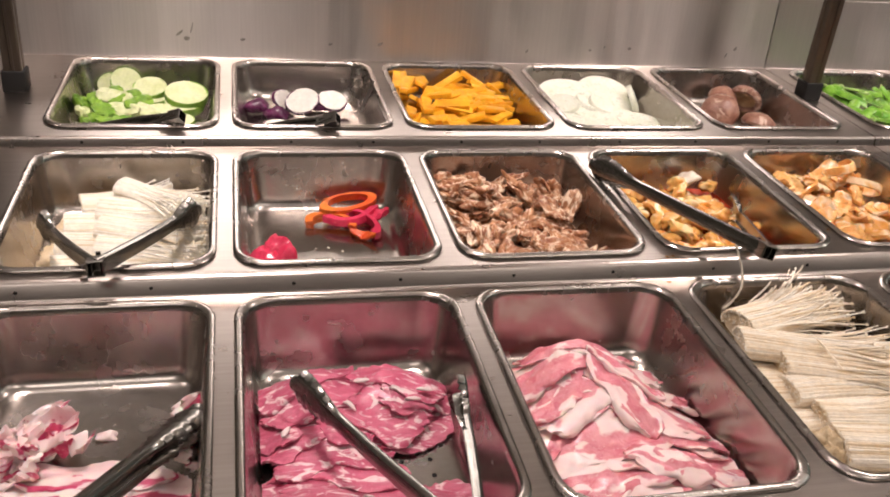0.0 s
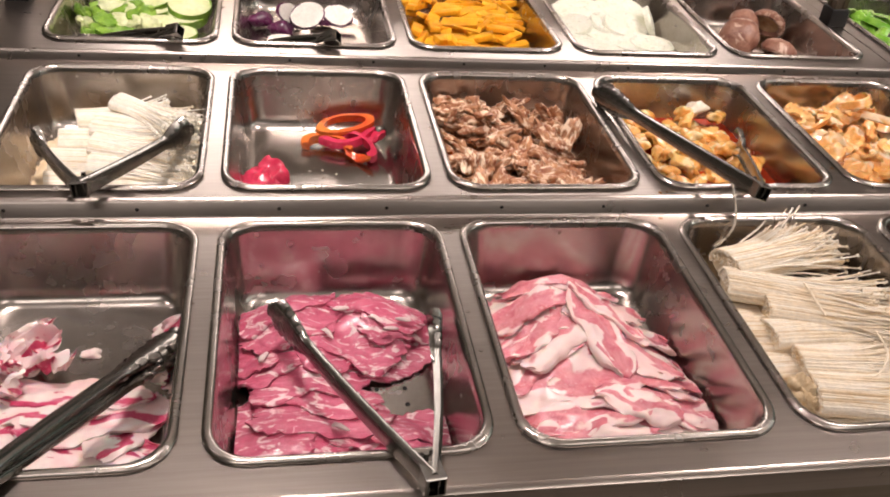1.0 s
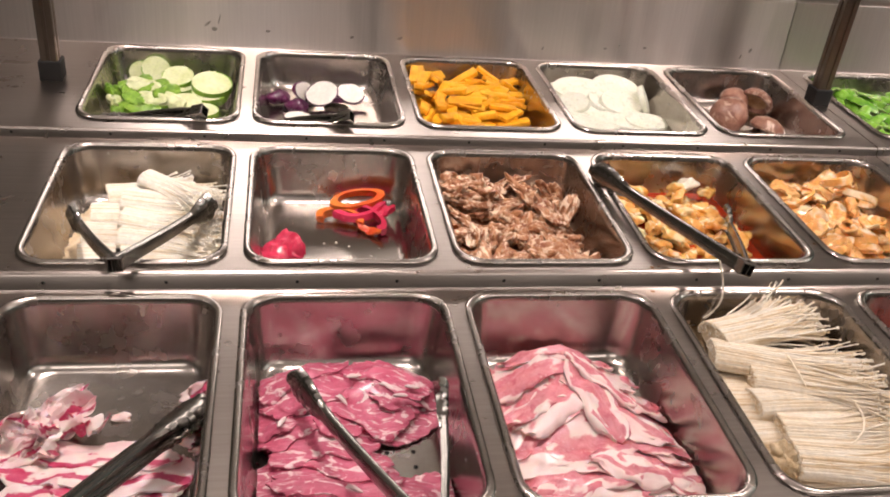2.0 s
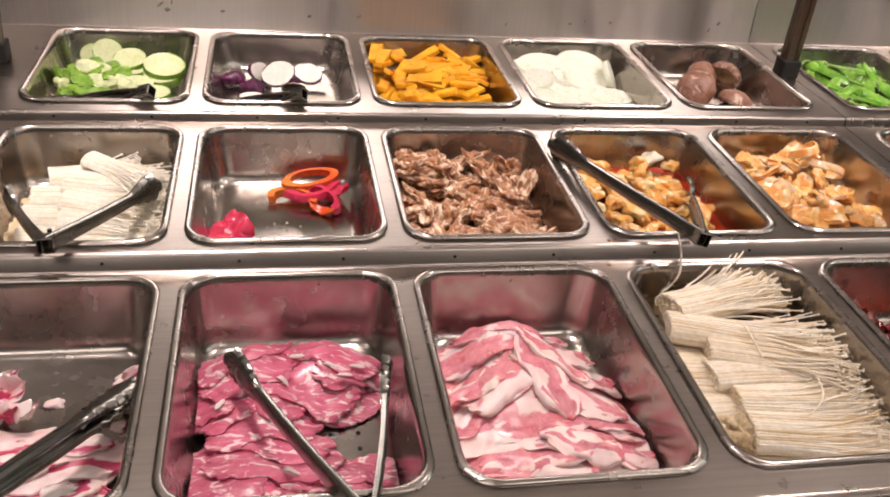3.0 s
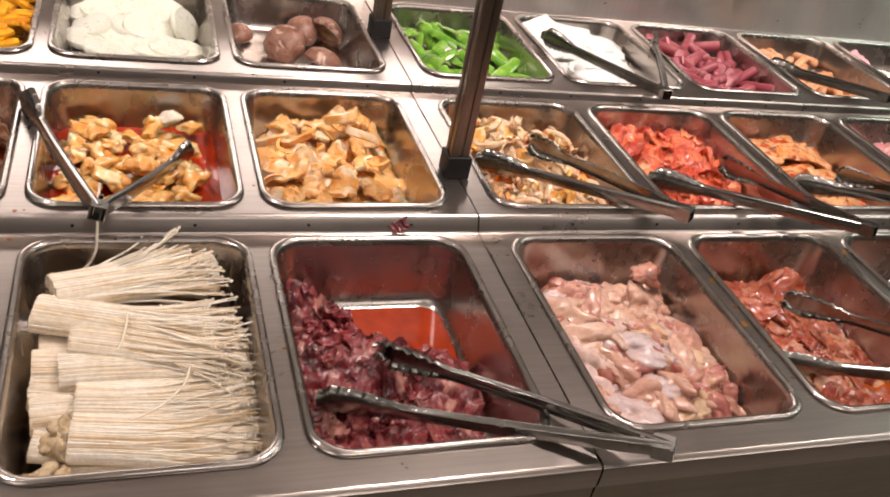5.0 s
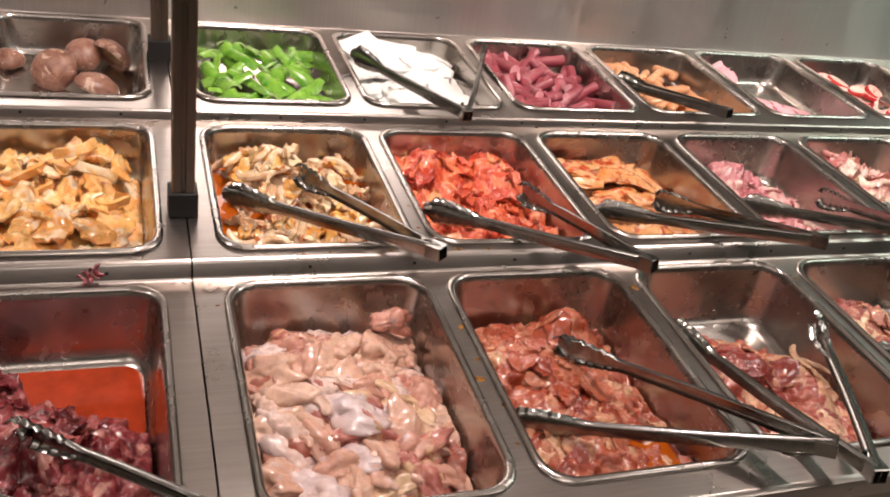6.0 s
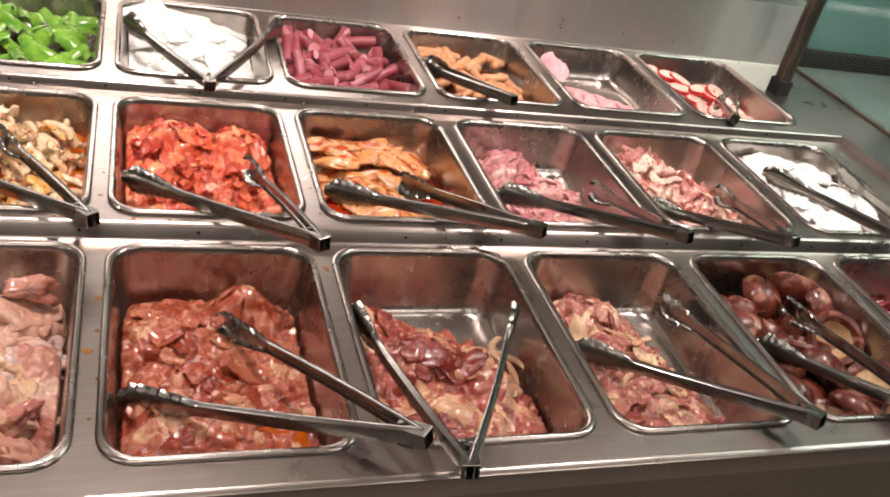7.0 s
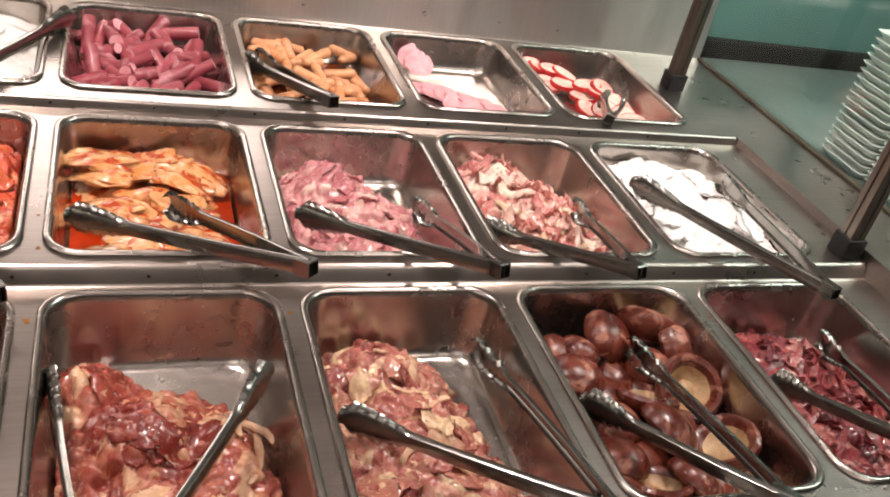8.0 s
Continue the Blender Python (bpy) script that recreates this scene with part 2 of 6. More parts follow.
# ---------------------------------------------------------------- the room
solid("floor", -3.2, 6.2, -3.2, 5.6, -0.05, 0.0, FLOORM, "brown-grey tiled floor round the buffet counter", "floor")
solid("ceiling", -3.2, 6.2, -3.2, 5.6, 2.7, 2.8, CEILM, "off-white painted ceiling over the buffet", "ceiling")
solid("wall_west", -3.3, -3.2, -3.2, 5.6, 0, 2.7, WALLP, "plain grey-beige painted wall", "wall")
solid("wall_east", 6.2, 6.3, -3.2, 5.6, 0, 2.7, TEAL, "teal painted wall beyond the counter end", "wall")
solid("wall_south", -3.2, 6.2, -3.3, -3.2, 0, 2.7, WALLP, "plain grey-beige painted wall behind the guests", "wall")
solid("wall_side", 3.17, 6.2, 1.32, 1.42, 0, 2.7, TEAL, "teal painted partition wall behind the side table", "wall")
solid("wall_north", -3.2, 6.2, 5.6, 5.7, 0, 2.7, TEAL, "teal painted wall behind the counter", "wall")

# ---------------------------------------------------------------- the counter, in two joined units
def deck_cells(bm, x0, x1, y0, y1, z, key, cols):
    """A sheet with one rounded hole for each pan, its edges turned down."""
    f, b, _ = ROW[key]
    edges = [x0] + [(pan_x(a) + PAN_W + pan_x(c)) / 2 for a, c in zip(cols, cols[1:])] + [x1]
    for i, xa, xb in zip(cols, edges, edges[1:]):
        cx, cy = pan_x(i) + PAN_W / 2, (f + b) / 2
        hx, hy = PAN_W / 2 - 0.007, (b - f) / 2 - 0.007
        inner, outer = round_rect(hx, hy, 0.036, 6), []
        for k, (px, py) in enumerate(inner):
            c, j = divmod(k, 7)
            sx, sy = ((1, 1), (-1, 1), (-1, -1), (1, -1))[c]
            ex, ey = (xb if sx > 0 else xa), (y1 if sy > 0 else y0)
            first_x = c in (0, 2)
            along_x = (j < 3) == first_x
            if j == 3:
                outer.append((ex, ey, z))
            elif along_x:
                outer.append((ex, cy + py, z))
            else:
                outer.append((cx + px, ey, z))
        top = [(cx + px, cy + py, z) for px, py in inner]
        low = [(cx + px, cy + py, z - 0.02) for px, py in inner]
        rings(bm, [outer, top, low], True, False)


def strip(bm, x0, x1, profile, pieces=1):
    """A sheet bent along x through the (y, z) points of the profile."""
    xs = [x0 + (x1 - x0) * k / pieces for k in range(pieces + 1)]
    rows = [[bm.verts.new((x, y, z)) for y, z in profile] for x in xs]
    for a, b in zip(rows, rows[1:]):
        for k in range(len(profile) - 1):
            bm.faces.new((a[k], b[k], b[k + 1], a[k + 1]))


ZF, ZM, ZB = ROW["F"][2], ROW["M"][2], ROW["B"][2]
END_M = 2.985
UNITS = ((LEFT_END, JOINT - 0.0012, [0, 1, 2, 3, 4]), (JOINT + 0.0012, RIGHT_END, [5, 6, 7, 8, 9, 10]))
for ux0, ux1, cols in UNITS:
    last = ux1 == RIGHT_END
    unit = thing("buffet_counter", "stainless steel three-tier buffet counter unit with sunken food pans", "buffet counter",
                 ((ux0 + ux1) / 2, 0.55, 0.0), "buffet counter units")
    shift = Matrix.Translation((-(ux0 + ux1) / 2, -0.55, 0))
    mx1 = END_M if last else ux1

    def add(name, bm, material=DECK, label=""):
        bmesh.ops.remove_doubles(bm, verts=bm.verts, dist=0.00005)
        bmesh.ops.recalc_face_normals(bm, faces=bm.faces)
        bm.transform(shift)
        return part(name, bm, material, unit, label)

    bm = bmesh.new()
    deck_cells(bm, ux0, mx1, -0.040, 0.3825, ZF, "F", cols)
    strip(bm, ux0, mx1, [(-0.040, ZF), (-0.0445, ZF - 0.0008), (-0.0475, ZF - 0.003), (-0.0485, ZF - 0.007), (-0.0485, ZF - 0.03)])
    add("front_deck", bm)
    bm = bmesh.new()
    deck_cells(bm, ux0, mx1, 0.4005, 0.7865, ZM, "M", cols)
    add("middle_deck", bm)
    bm = bmesh.new()
    deck_cells(bm, ux0, ux1, 0.7965, 1.196, ZB, "B", cols)
    add("back_deck", bm)
    bm = bmesh.new()
    strip(bm, ux0, mx1, [(0.3825, ZF), (0.385, ZF + 0.0008), (0.3865, ZF + 0.003), (0.3935, ZM - 0.004), (0.3965, ZM - 0.001), (0.4005, ZM)])
    add("lower_riser", bm)
    bm = bmesh.new()
    strip(bm, ux0, mx1, [(0.7865, ZM), (0.7885, ZM + 0.0006), (0.7895, ZM + 0.003), (0.7915, ZB - 0.0035), (0.7935, ZB - 0.001), (0.7965, ZB)])
    add("upper_riser", bm)
    bm = bmesh.new()
    strip(bm, ux0, ux1, [(-0.046, ZF - 0.03), (-0.045, 0.12), (-0.02, 0.12)])
    add("front_panel", bm, FRONT, "brown-tinted satin steel front panel")
    bm = bmesh.new()
    box(bm, ux0, ux1, 0.02, 1.18, 0.0, 0.11)
    add("plinth", bm, DARK, "dark recessed plinth")
    bm = bmesh.new()
    box(bm, ux0 + 0.003, ux1 - 0.003, -0.03, 1.19, 0.60, 0.62)
    add("undershelf", bm, FRONT)
    bm = bmesh.new()
    strip(bm, ux0, ux1, [(1.196, ZB), (1.198, ZB + 0.001), (1.199, ZB + 0.004), (1.206, 1.036), (1.207, 1.041), (1.211, 1.043), (1.30, 1.043), (1.302, 1.041), (1.302, 0.12)])
    add("backsplash", bm, SPLASH, "brushed steel backsplash with dried splashes")
    if last:
        bm = bmesh.new()
        for ya, yb, zl in ((0.3935, 0.7915, ZM), (-0.046, 0.3935, ZF)):
            a, b, c, d = [bm.verts.new(p) for p in ((END_M, ya, zl), (END_M, yb, zl), (END_M + 0.004, yb, ZB), (END_M + 0.004, ya, ZB))]
            bm.faces.new((a, b, c, d))
        box(bm, END_M + 0.004, ux1, -0.046, 0.7965, ZB - 0.03, ZB)
        add("end_ledge", bm, DECK, "raised steel ledge closing the end")
        bm = bmesh.new()
        box(bm, ux1 - 0.004, ux1, -0.045, 1.30, 0.12, ZB - 0.032)
        add("end_panel", bm, FRONT)

# Dark screw heads along the two risers.
screw = bmesh.new()
bmesh.ops.create_uvsphere(screw, u_segments=10, v_segments=6, radius=0.0024)
SCREW = finish("screw_head", screw, DARK)
for j, sx in enumerate((-0.395, -0.245, -0.097, 0.069, 0.201, 0.349, 0.486, 0.632, 0.776, 0.921, 1.063, 1.31, 1.452, 1.60, 1.745, 1.89, 2.04, 2.185, 2.33, 2.475, 2.62, 2.765)):
    for y, z in ((0.3895, 0.8610), (0.7905, 0.880)):
        s = tagged(new("screw", SCREW), "small dark screw head in the steel riser", "screw", "riser screws")
        s.matrix_world = Matrix.Translation((sx + (0.02 if z > 0.87 else 0), y, z)) @ Matrix.Diagonal((1, 0.5, 1, 1))


# ---------------------------------------------------------------- posts of the sneeze guard
def post(name, x, y, z, turn=0.0):
    ob = thing(name, "bronze square post standing in a black rubber foot", "post", (x, y, z), "sneeze guard posts", "", turn)
    bm = bmesh.new()
    w, g = 0.0145, 0.0022
    prof = []
    for k in range(4):
        a = Matrix.Rotation(math.pi / 2 * k, 2)
        for u, v in ((w - 0.002, -w), (w, -w + 0.002), (w, -g - 0.001), (w - g, -g), (w - g, g), (w, g + 0.001), (w, w - 0.002)):
            prof.append(a @ Vector((u, v)))
    rings(bm, [[(p.x, p.y, zz) for p in prof] for zz in (0.004, 0.75)])
    bmesh.ops.recalc_face_normals(bm, faces=bm.faces)
    part("tube", bm, POST, ob)
    bm = bmesh.new()
    box(bm, -0.019, 0.019, -0.019, 0.019, 0.0, 0.036, 0.0025)
    part("foot", bm, RUBBER, ob, "black rubber foot")
    return ob


for px, py, pz in ((-0.354, 1.004, ZB), (1.149, 1.006, ZB), (2.958, 1.010, ZB), (1.158, 0.513, ZM), (2.960, 0.425, ZM)):
    post("guard_post", px, py, pz)


# ---------------------------------------------------------------- pans
def pan_mesh(depth):
    bm = bmesh.new()
    hx = PAN_W / 2
    out = []
    for off, z in ((0.0, 0.0003), (-0.0002, 0.0022), (0.0012, 0.0042), (0.0036, 0.0052), (0.0062, 0.0048), (0.0086, 0.0032), (0.0100, 0.0005),
                   (0.0112, -0.005), (0.0130, -0.02), (0.0200, -depth + 0.022), (0.0225, -depth + 0.012), (0.0275, -depth + 0.004), (0.0350, -depth)):
        r = max(0.041 - off * 0.35, 0.02)
        out.append([(x, y, z) for x, y in round_rect(hx - off, 0.5 - off, r, 6)])
    return bm, out


def make_pan(row):
    f, b, z = ROW[row]
    half = (b - f) / 2
    made = []
    for name, pick in (("rim", slice(0, 8)), ("basin", slice(7, None))):
        bm, loops = pan_mesh(DEPTHS[row])
        loops = [[(x, y + (half - 0.5 if y > 0 else 0.5 - half), zz) for x, y, zz in lp] for lp in loops][pick]
        rings(bm, loops, True, name == "basin")
        for f in bm.faces:
            if f.normal.z < -0.2 or len(f.verts) > 4 and f.normal.z < 0:
                f.normal_flip()
        made.append(finish(name, bm, PAN))
    return made


HELD = {"F": ("fatty pork", "raw beef", "bacon", "enoki", "dark beef strips", "raw chicken", "marinated pork", "marinated beef", "marinated duck", "wet shiitake", "dark meat"),
        "M": ("pulled enoki", "a few pepper pieces", "braised meat", "orange chicken", "orange squid", "octopus", "red beef", "fish fillets", "raw duck", "gizzard strips", "white fish"),
        "B": ("zucchini", "aubergine", "pumpkin sticks", "white radish", "five mushrooms", "green pepper", "tofu skin", "red sausages", "small sausages", "ham", "crab sticks")}
PANS, PAN_THING = {}, {}
for row in "FMB":
    rim, basin = make_pan(row)
    f, b, z = ROW[row]
    for i in range(11):
        ob = thing("food_pan", "stainless steel food pan with rolled rim, holding " + HELD[row][i], "food pan", (pan_x(i) + PAN_W / 2, (f + b) / 2, z + 0.0006), "food pans")
        part("basin", basin, None, ob)
        part("rim", rim, None, ob)
        PANS[row + str(i)], PAN_THING[row + str(i)] = ob.location.copy(), ob


hole = bmesh.new()
bmesh.ops.create_circle(hole, cap_ends=True, segments=12, radius=0.0028)
HOLE = finish("drain_hole", hole, DARK)
for hx, hy in ((0.074, -0.030), (0.042, -0.030), (0.074, -0.005), (0.010, -0.030), (0.042, -0.005), (0.074, -0.055)):
    part("drain_hole", HOLE, None, PAN_THING["F1"], "small dark drain hole").location = (hx, hy, -DEPTHS["F"] + 0.0006)


# ---------------------------------------------------------------- pieces of food
def wob(x, y=0.0, z=0.0):
    return noise.noise(Vector((x, y, z)))


def slice_mesh(name, mat, l, w, th, seed, wave=0.004, curl=0.0, nx=16, ny=9, taper=0.3, fold=0.0):
    """A thin irregular slice with a wavy surface, a ragged outline and real thickness; its UV runs along and across it."""
    bm = bmesh.new()
    uv = bm.loops.layers.uv.new("UVMap")
    top, low, at = [], [], {}
    for a in range(nx + 1):
        s = a / nx * 2 - 1
        half = w / 2 * math.sqrt(max(0.0, 1 - min(0.97, taper + 0.6) * abs(s) ** 4)) * (1 + 0.25 * wob(s * 1.7, seed * 3.1))
        mid = w * 0.18 * wob(s * 1.1, seed * 5.7, 2.0)
        ra, rb = [], []
        for b in range(ny + 1):
            t = b / ny * 2 - 1
            rag = 1 + 0.05 * wob(s * 4.0, t * 3.0, seed * 1.9)
            x = l / 2 * s * (1 + 0.10 * wob(t * 2.3, seed, 4.0) - 0.10 * abs(t) ** 3) * rag
            z = wave * (wob(s * 2.2, t * 1.6, seed * 1.3) * 1.6 + 0.6 * wob(s * 5, t * 4, seed) + 0.25 * wob(s * 11, t * 9, seed)) + curl * s * s + fold * t * t * t * t
            p = Vector((x, mid + half * t * rag, z))
            edge = max(abs(s), abs(t)) ** 6
            k = th / 2 * (1 - 0.6 * edge) * (1 + 0.35 * wob(s * 4, t * 4, seed * 2.2))
            va, vb = bm.verts.new(p + Vector((0, 0, k))), bm.verts.new(p - Vector((0, 0, k)))
            at[va] = at[vb] = (s * 0.5 + 0.5, t * 0.5 + 0.5)
            ra.append(va)
            rb.append(vb)
        top.append(ra)
        low.append(rb)
    for a in range(nx):
        for b in range(ny):
            bm.faces.new((top[a][b], top[a + 1][b], top[a + 1][b + 1], top[a][b + 1]))
            bm.faces.new((low[a][b + 1], low[a + 1][b + 1], low[a + 1][b], low[a][b]))
    rim = [(a, 0) for a in range(nx)] + [(nx, b) for b in range(ny)] + [(a, ny) for a in range(nx, 0, -1)] + [(0, b) for b in range(ny, 0, -1)]
    for (a, b), (c, d) in zip(rim, rim[1:] + rim[:1]):
        bm.faces.new((top[c][d], top[a][b], low[a][b], low[c][d]))
    for f in bm.faces:
        for lo in f.loops:
            lo[uv].uv = at[lo.vert]
    return finish(name, bm, mat)


def chunk_mesh(name, mat, sx, sy, sz, seed, rough=0.35, level=3, fine=0.1, fold=0.0):
    """A soft lump; fold adds creases like those of skin."""
    bm = bmesh.new()
    bmesh.ops.create_icosphere(bm, subdivisions=level, radius=1.0)
    for v in bm.verts:
        p = v.co.copy()
        k = 1 + rough * noise.noise(p * 1.3 + Vector((seed * 7.3, 0, 0))) + fine * noise.noise(p * 3.6 + Vector((0, seed * 3.1, 0)))
        if fold:
            w = Vector((p.x * 1.4, p.y * 2.6, p.z * 2.6)) + Vector((seed * 1.7, seed, 0))
            k -= fold * (1 - min(1.0, abs(noise.noise(w)) * 5)) - 0.25 * fold * noise.noise(p * 9 + Vector((seed, 0, seed)))
        v.co = Vector((p.x * sx / 2, p.y * sy / 2, p.z * sz / 2)) * k
        v.co.z += 0.12 * sx * noise.noise(Vector((p.x * 1.1, seed * 2.3, 0))) - 0.10 * sx * p.x * p.x * (seed % 2)
    return finish(name, bm, mat, True, 100)


def tube(bm, pts, radii, seg=8, flat=1.0):
    pts = [Vector(p) for p in pts]
    loops = []
    for k, p in enumerate(pts):
        d = (pts[min(k + 1, len(pts) - 1)] - pts[max(k - 1, 0)]).normalized()
        up = Vector((0, 0, 1)) if abs(d.z) < 0.9 else Vector((1, 0, 0))
        x = d.cross(up).normalized()
        y = x.cross(d)
        loops.append([p + (x * math.cos(a) + y * math.sin(a) * flat) * radii[k] for a in [2 * math.pi * j / seg for j in range(seg)]])
    rows = rings(bm, loops)
    bm.faces.new(rows[0][::-1])


def worm_mesh(name, mat, length, radius, seed, bend=0.5, seg=8, n=10, flat=1.0, taper=0.3):
    """A bent strip: a ring of squid, a curled strip of meat, a sausage."""
    bm = bmesh.new()
    pts, a, p = [], 0.0, Vector((0, 0, 0))
    for k in range(n + 1):
        pts.append(p.copy())
        a += bend * (0.7 + 0.6 * wob(k * 0.35, seed * 2.7))
        p += Vector((math.cos(a), math.sin(a), 0.35 * wob(k * 0.4, seed, 9.0))) * length / n
    mid = sum(pts, Vector()) / len(pts)
    radii = [radius * (1 - taper * abs(k / n * 2 - 1) ** 4) * (1 + 0.2 * wob(k * 0.7, seed, 3.3)) for k in range(n + 1)]
    radii[0] *= 0.55
    radii[-1] *= 0.55
    tube(bm, [q - mid for q in pts], radii, seg, flat)
    return toned(finish(name, bm, mat), 0.35 + 0.5 * ((seed * 0.618) % 1.0))


def disc_mesh(name, mats, rx, ry, th, seed, n=22, wob_amt=0.05, dome=0.0, rind=0.93):
    """A cut slice: a pale face and a rind of another colour."""
    bm = bmesh.new()
    def loop(k, z):
        return [(rx * k * math.cos(a) * (1 + wob_amt * wob(math.cos(a), math.sin(a), seed)), ry * k * math.sin(a) * (1 + wob_amt * wob(math.sin(a), math.cos(a), seed)), z)
                for a in [2 * math.pi * j / n for j in range(n)]]
    rows = rings(bm, [loop(0.01, -th / 2), loop(0.90, -th / 2), loop(0.97, -th / 2), loop(1, -th * 0.3), loop(1, th * 0.3), loop(0.97, th / 2), loop(0.90, th / 2), loop(0.76, th / 2), loop(0.5, th / 2 + dome), loop(0.01, th / 2 + dome)])
    bmesh.ops.recalc_face_normals(bm, faces=bm.faces)
    for f in bm.faces:
        r = f.calc_center_median()
        f.material_index = 1 if math.hypot(r.x / rx, r.y / ry) > rind else 0
    return finish(name, bm, mats)


HU, HV = PAN_W / 2 - 0.024, 0.153


def mound(base, peaks, grain=0.006, seed=0.0):
    """The height of a heap over the pan's bottom, over u (across) and v (away), each -1 to 1."""
    def height(u, v):
        h = base
        for cu, cv, ru, rv, top in peaks:
            d = ((u - cu) / ru) ** 2 + ((v - cv) / rv) ** 2
            h = max(h, base + (top - base) * math.exp(-d * 0.9)) if d < 6 else h
        return h + grain * wob(u * 3.1, v * 4.2, seed) - max(0.0, 0.004 - h) * 2
    return height


def heap(key, name, label, category):
    return thing(name, label, category, tuple(PANS[key] + Vector((0, 0, -DEPTHS[key[0]]))), "food in the pans")


def filler(root, height, mat, name="bed", grain=0.004, seed=1.0, n=64, label=""):
    """The closed bed that the pieces lie on."""
    bm = bmesh.new()
    grid = []
    for a in range(n + 1):
        line = []
        for b in range(n + 1):
            u, v = a / n * 2 - 1, b / n * 2 - 1
            h = height(u, v) - 0.004 + grain * (wob(u * 9, v * 11, seed) + 0.7 * wob(u * 20, v * 24, seed) + 0.45 * wob(u * 41, v * 52, seed))
            wide = 1.0 + max(h, 0) * 0.9
            corner = 1.0 - 0.07 * (abs(u) ** 8) * (abs(v) ** 8)
            line.append(bm.verts.new((u * HU * wide * corner, v * HV * wide * corner, max(h, -0.002))))
        grid.append(line)
    for a in range(n):
        for b in range(n):
            bm.faces.new((grid[a][b], grid[a + 1][b], grid[a + 1][b + 1], grid[a][b + 1]))
    return part(name, bm, mat, root, label)


def scatter(root, name, meshes, n, height, seed, tilt=22.0, lift=0.0, area=(-0.92, 0.92, -0.92, 0.92), yaw=None, scale=(0.85, 1.18), least=0.004, order=None, spread=0.0):
    """Pieces on the heap, each leaning with its slope and a little by chance."""
    rnd = random.Random(seed)
    spots, tries = [], 0
    while len(spots) < n and tries < n * 60:
        tries += 1
        u, v = rnd.uniform(area[0], area[1]), rnd.uniform(area[2], area[3])
        if height(u, v) < least:
            continue
        if spread and any(((u - a) * HU) ** 2 + ((v - b) * HV) ** 2 < spread ** 2 for a, b in spots):
            continue
        spots.append((u, v))
    if order:
        spots.sort(key=order)
    for k, (u, v) in enumerate(spots):
        h = height(u, v)
        gx = max(-0.9, min(0.9, (height(u + 0.08, v) - height(u - 0.08, v)) / (0.16 * HU)))
        gy = max(-0.9, min(0.9, (height(u, v + 0.08) - height(u, v - 0.08)) / (0.16 * HV)))
        up = Vector((-gx * 0.8, -gy * 0.8, 1)).normalized()
        q = Vector((0, 0, 1)).rotation_difference(up).to_matrix().to_4x4()
        w = (yaw(u, v) if yaw else rnd.uniform(0, 360)) + rnd.uniform(-18, 18) * (1 if yaw else 0)
        sc = rnd.uniform(*scale)
        ob = new(name, rnd.choice(meshes))
        ob.parent = root
        wide = 1.0 + max(h, 0) * 0.9
        ob.matrix_basis = (Matrix.Translation((u * HU * wide, v * HV * wide, h + lift + 0.0002 * k)) @ q
                           @ pose(0, 0, 0, rnd.gauss(0, tilt * 0.5), rnd.gauss(0, tilt * 0.5), w) @ Matrix.Scale(sc, 4))
    return spots


def place(root, name, mesh, u, v, h, rx=0, ry=0, rz=0, sc=1.0):
    ob = new(name, mesh)
    ob.parent = root
    ob.matrix_basis = pose(u * HU, v * HV, h, rx, ry, rz) @ Matrix.Scale(sc, 4)
    return ob


def liquid(root, mat, h, u0=-1.0, u1=1.0, v0=-1.0, v1=1.0, name="sauce", label=""):
    bm = bmesh.new()
    hx, hy = HU * (u1 - u0) / 2 * (1 + h * 0.6), HV * (v1 - v0) / 2 * (1 + h * 0.6)
    cx, cy = HU * (u0 + u1) / 2, HV * (v0 + v1) / 2
    lp = round_rect(hx, hy, min(0.028, hx * 0.9, hy * 0.9), 5)
    rings(bm, [[(cx + x * 1.005, cy + y * 1.005, h - 0.002) for x, y in lp], [(cx + x, cy + y, h) for x, y in lp]])
    return part(name, bm, mat, root, label)


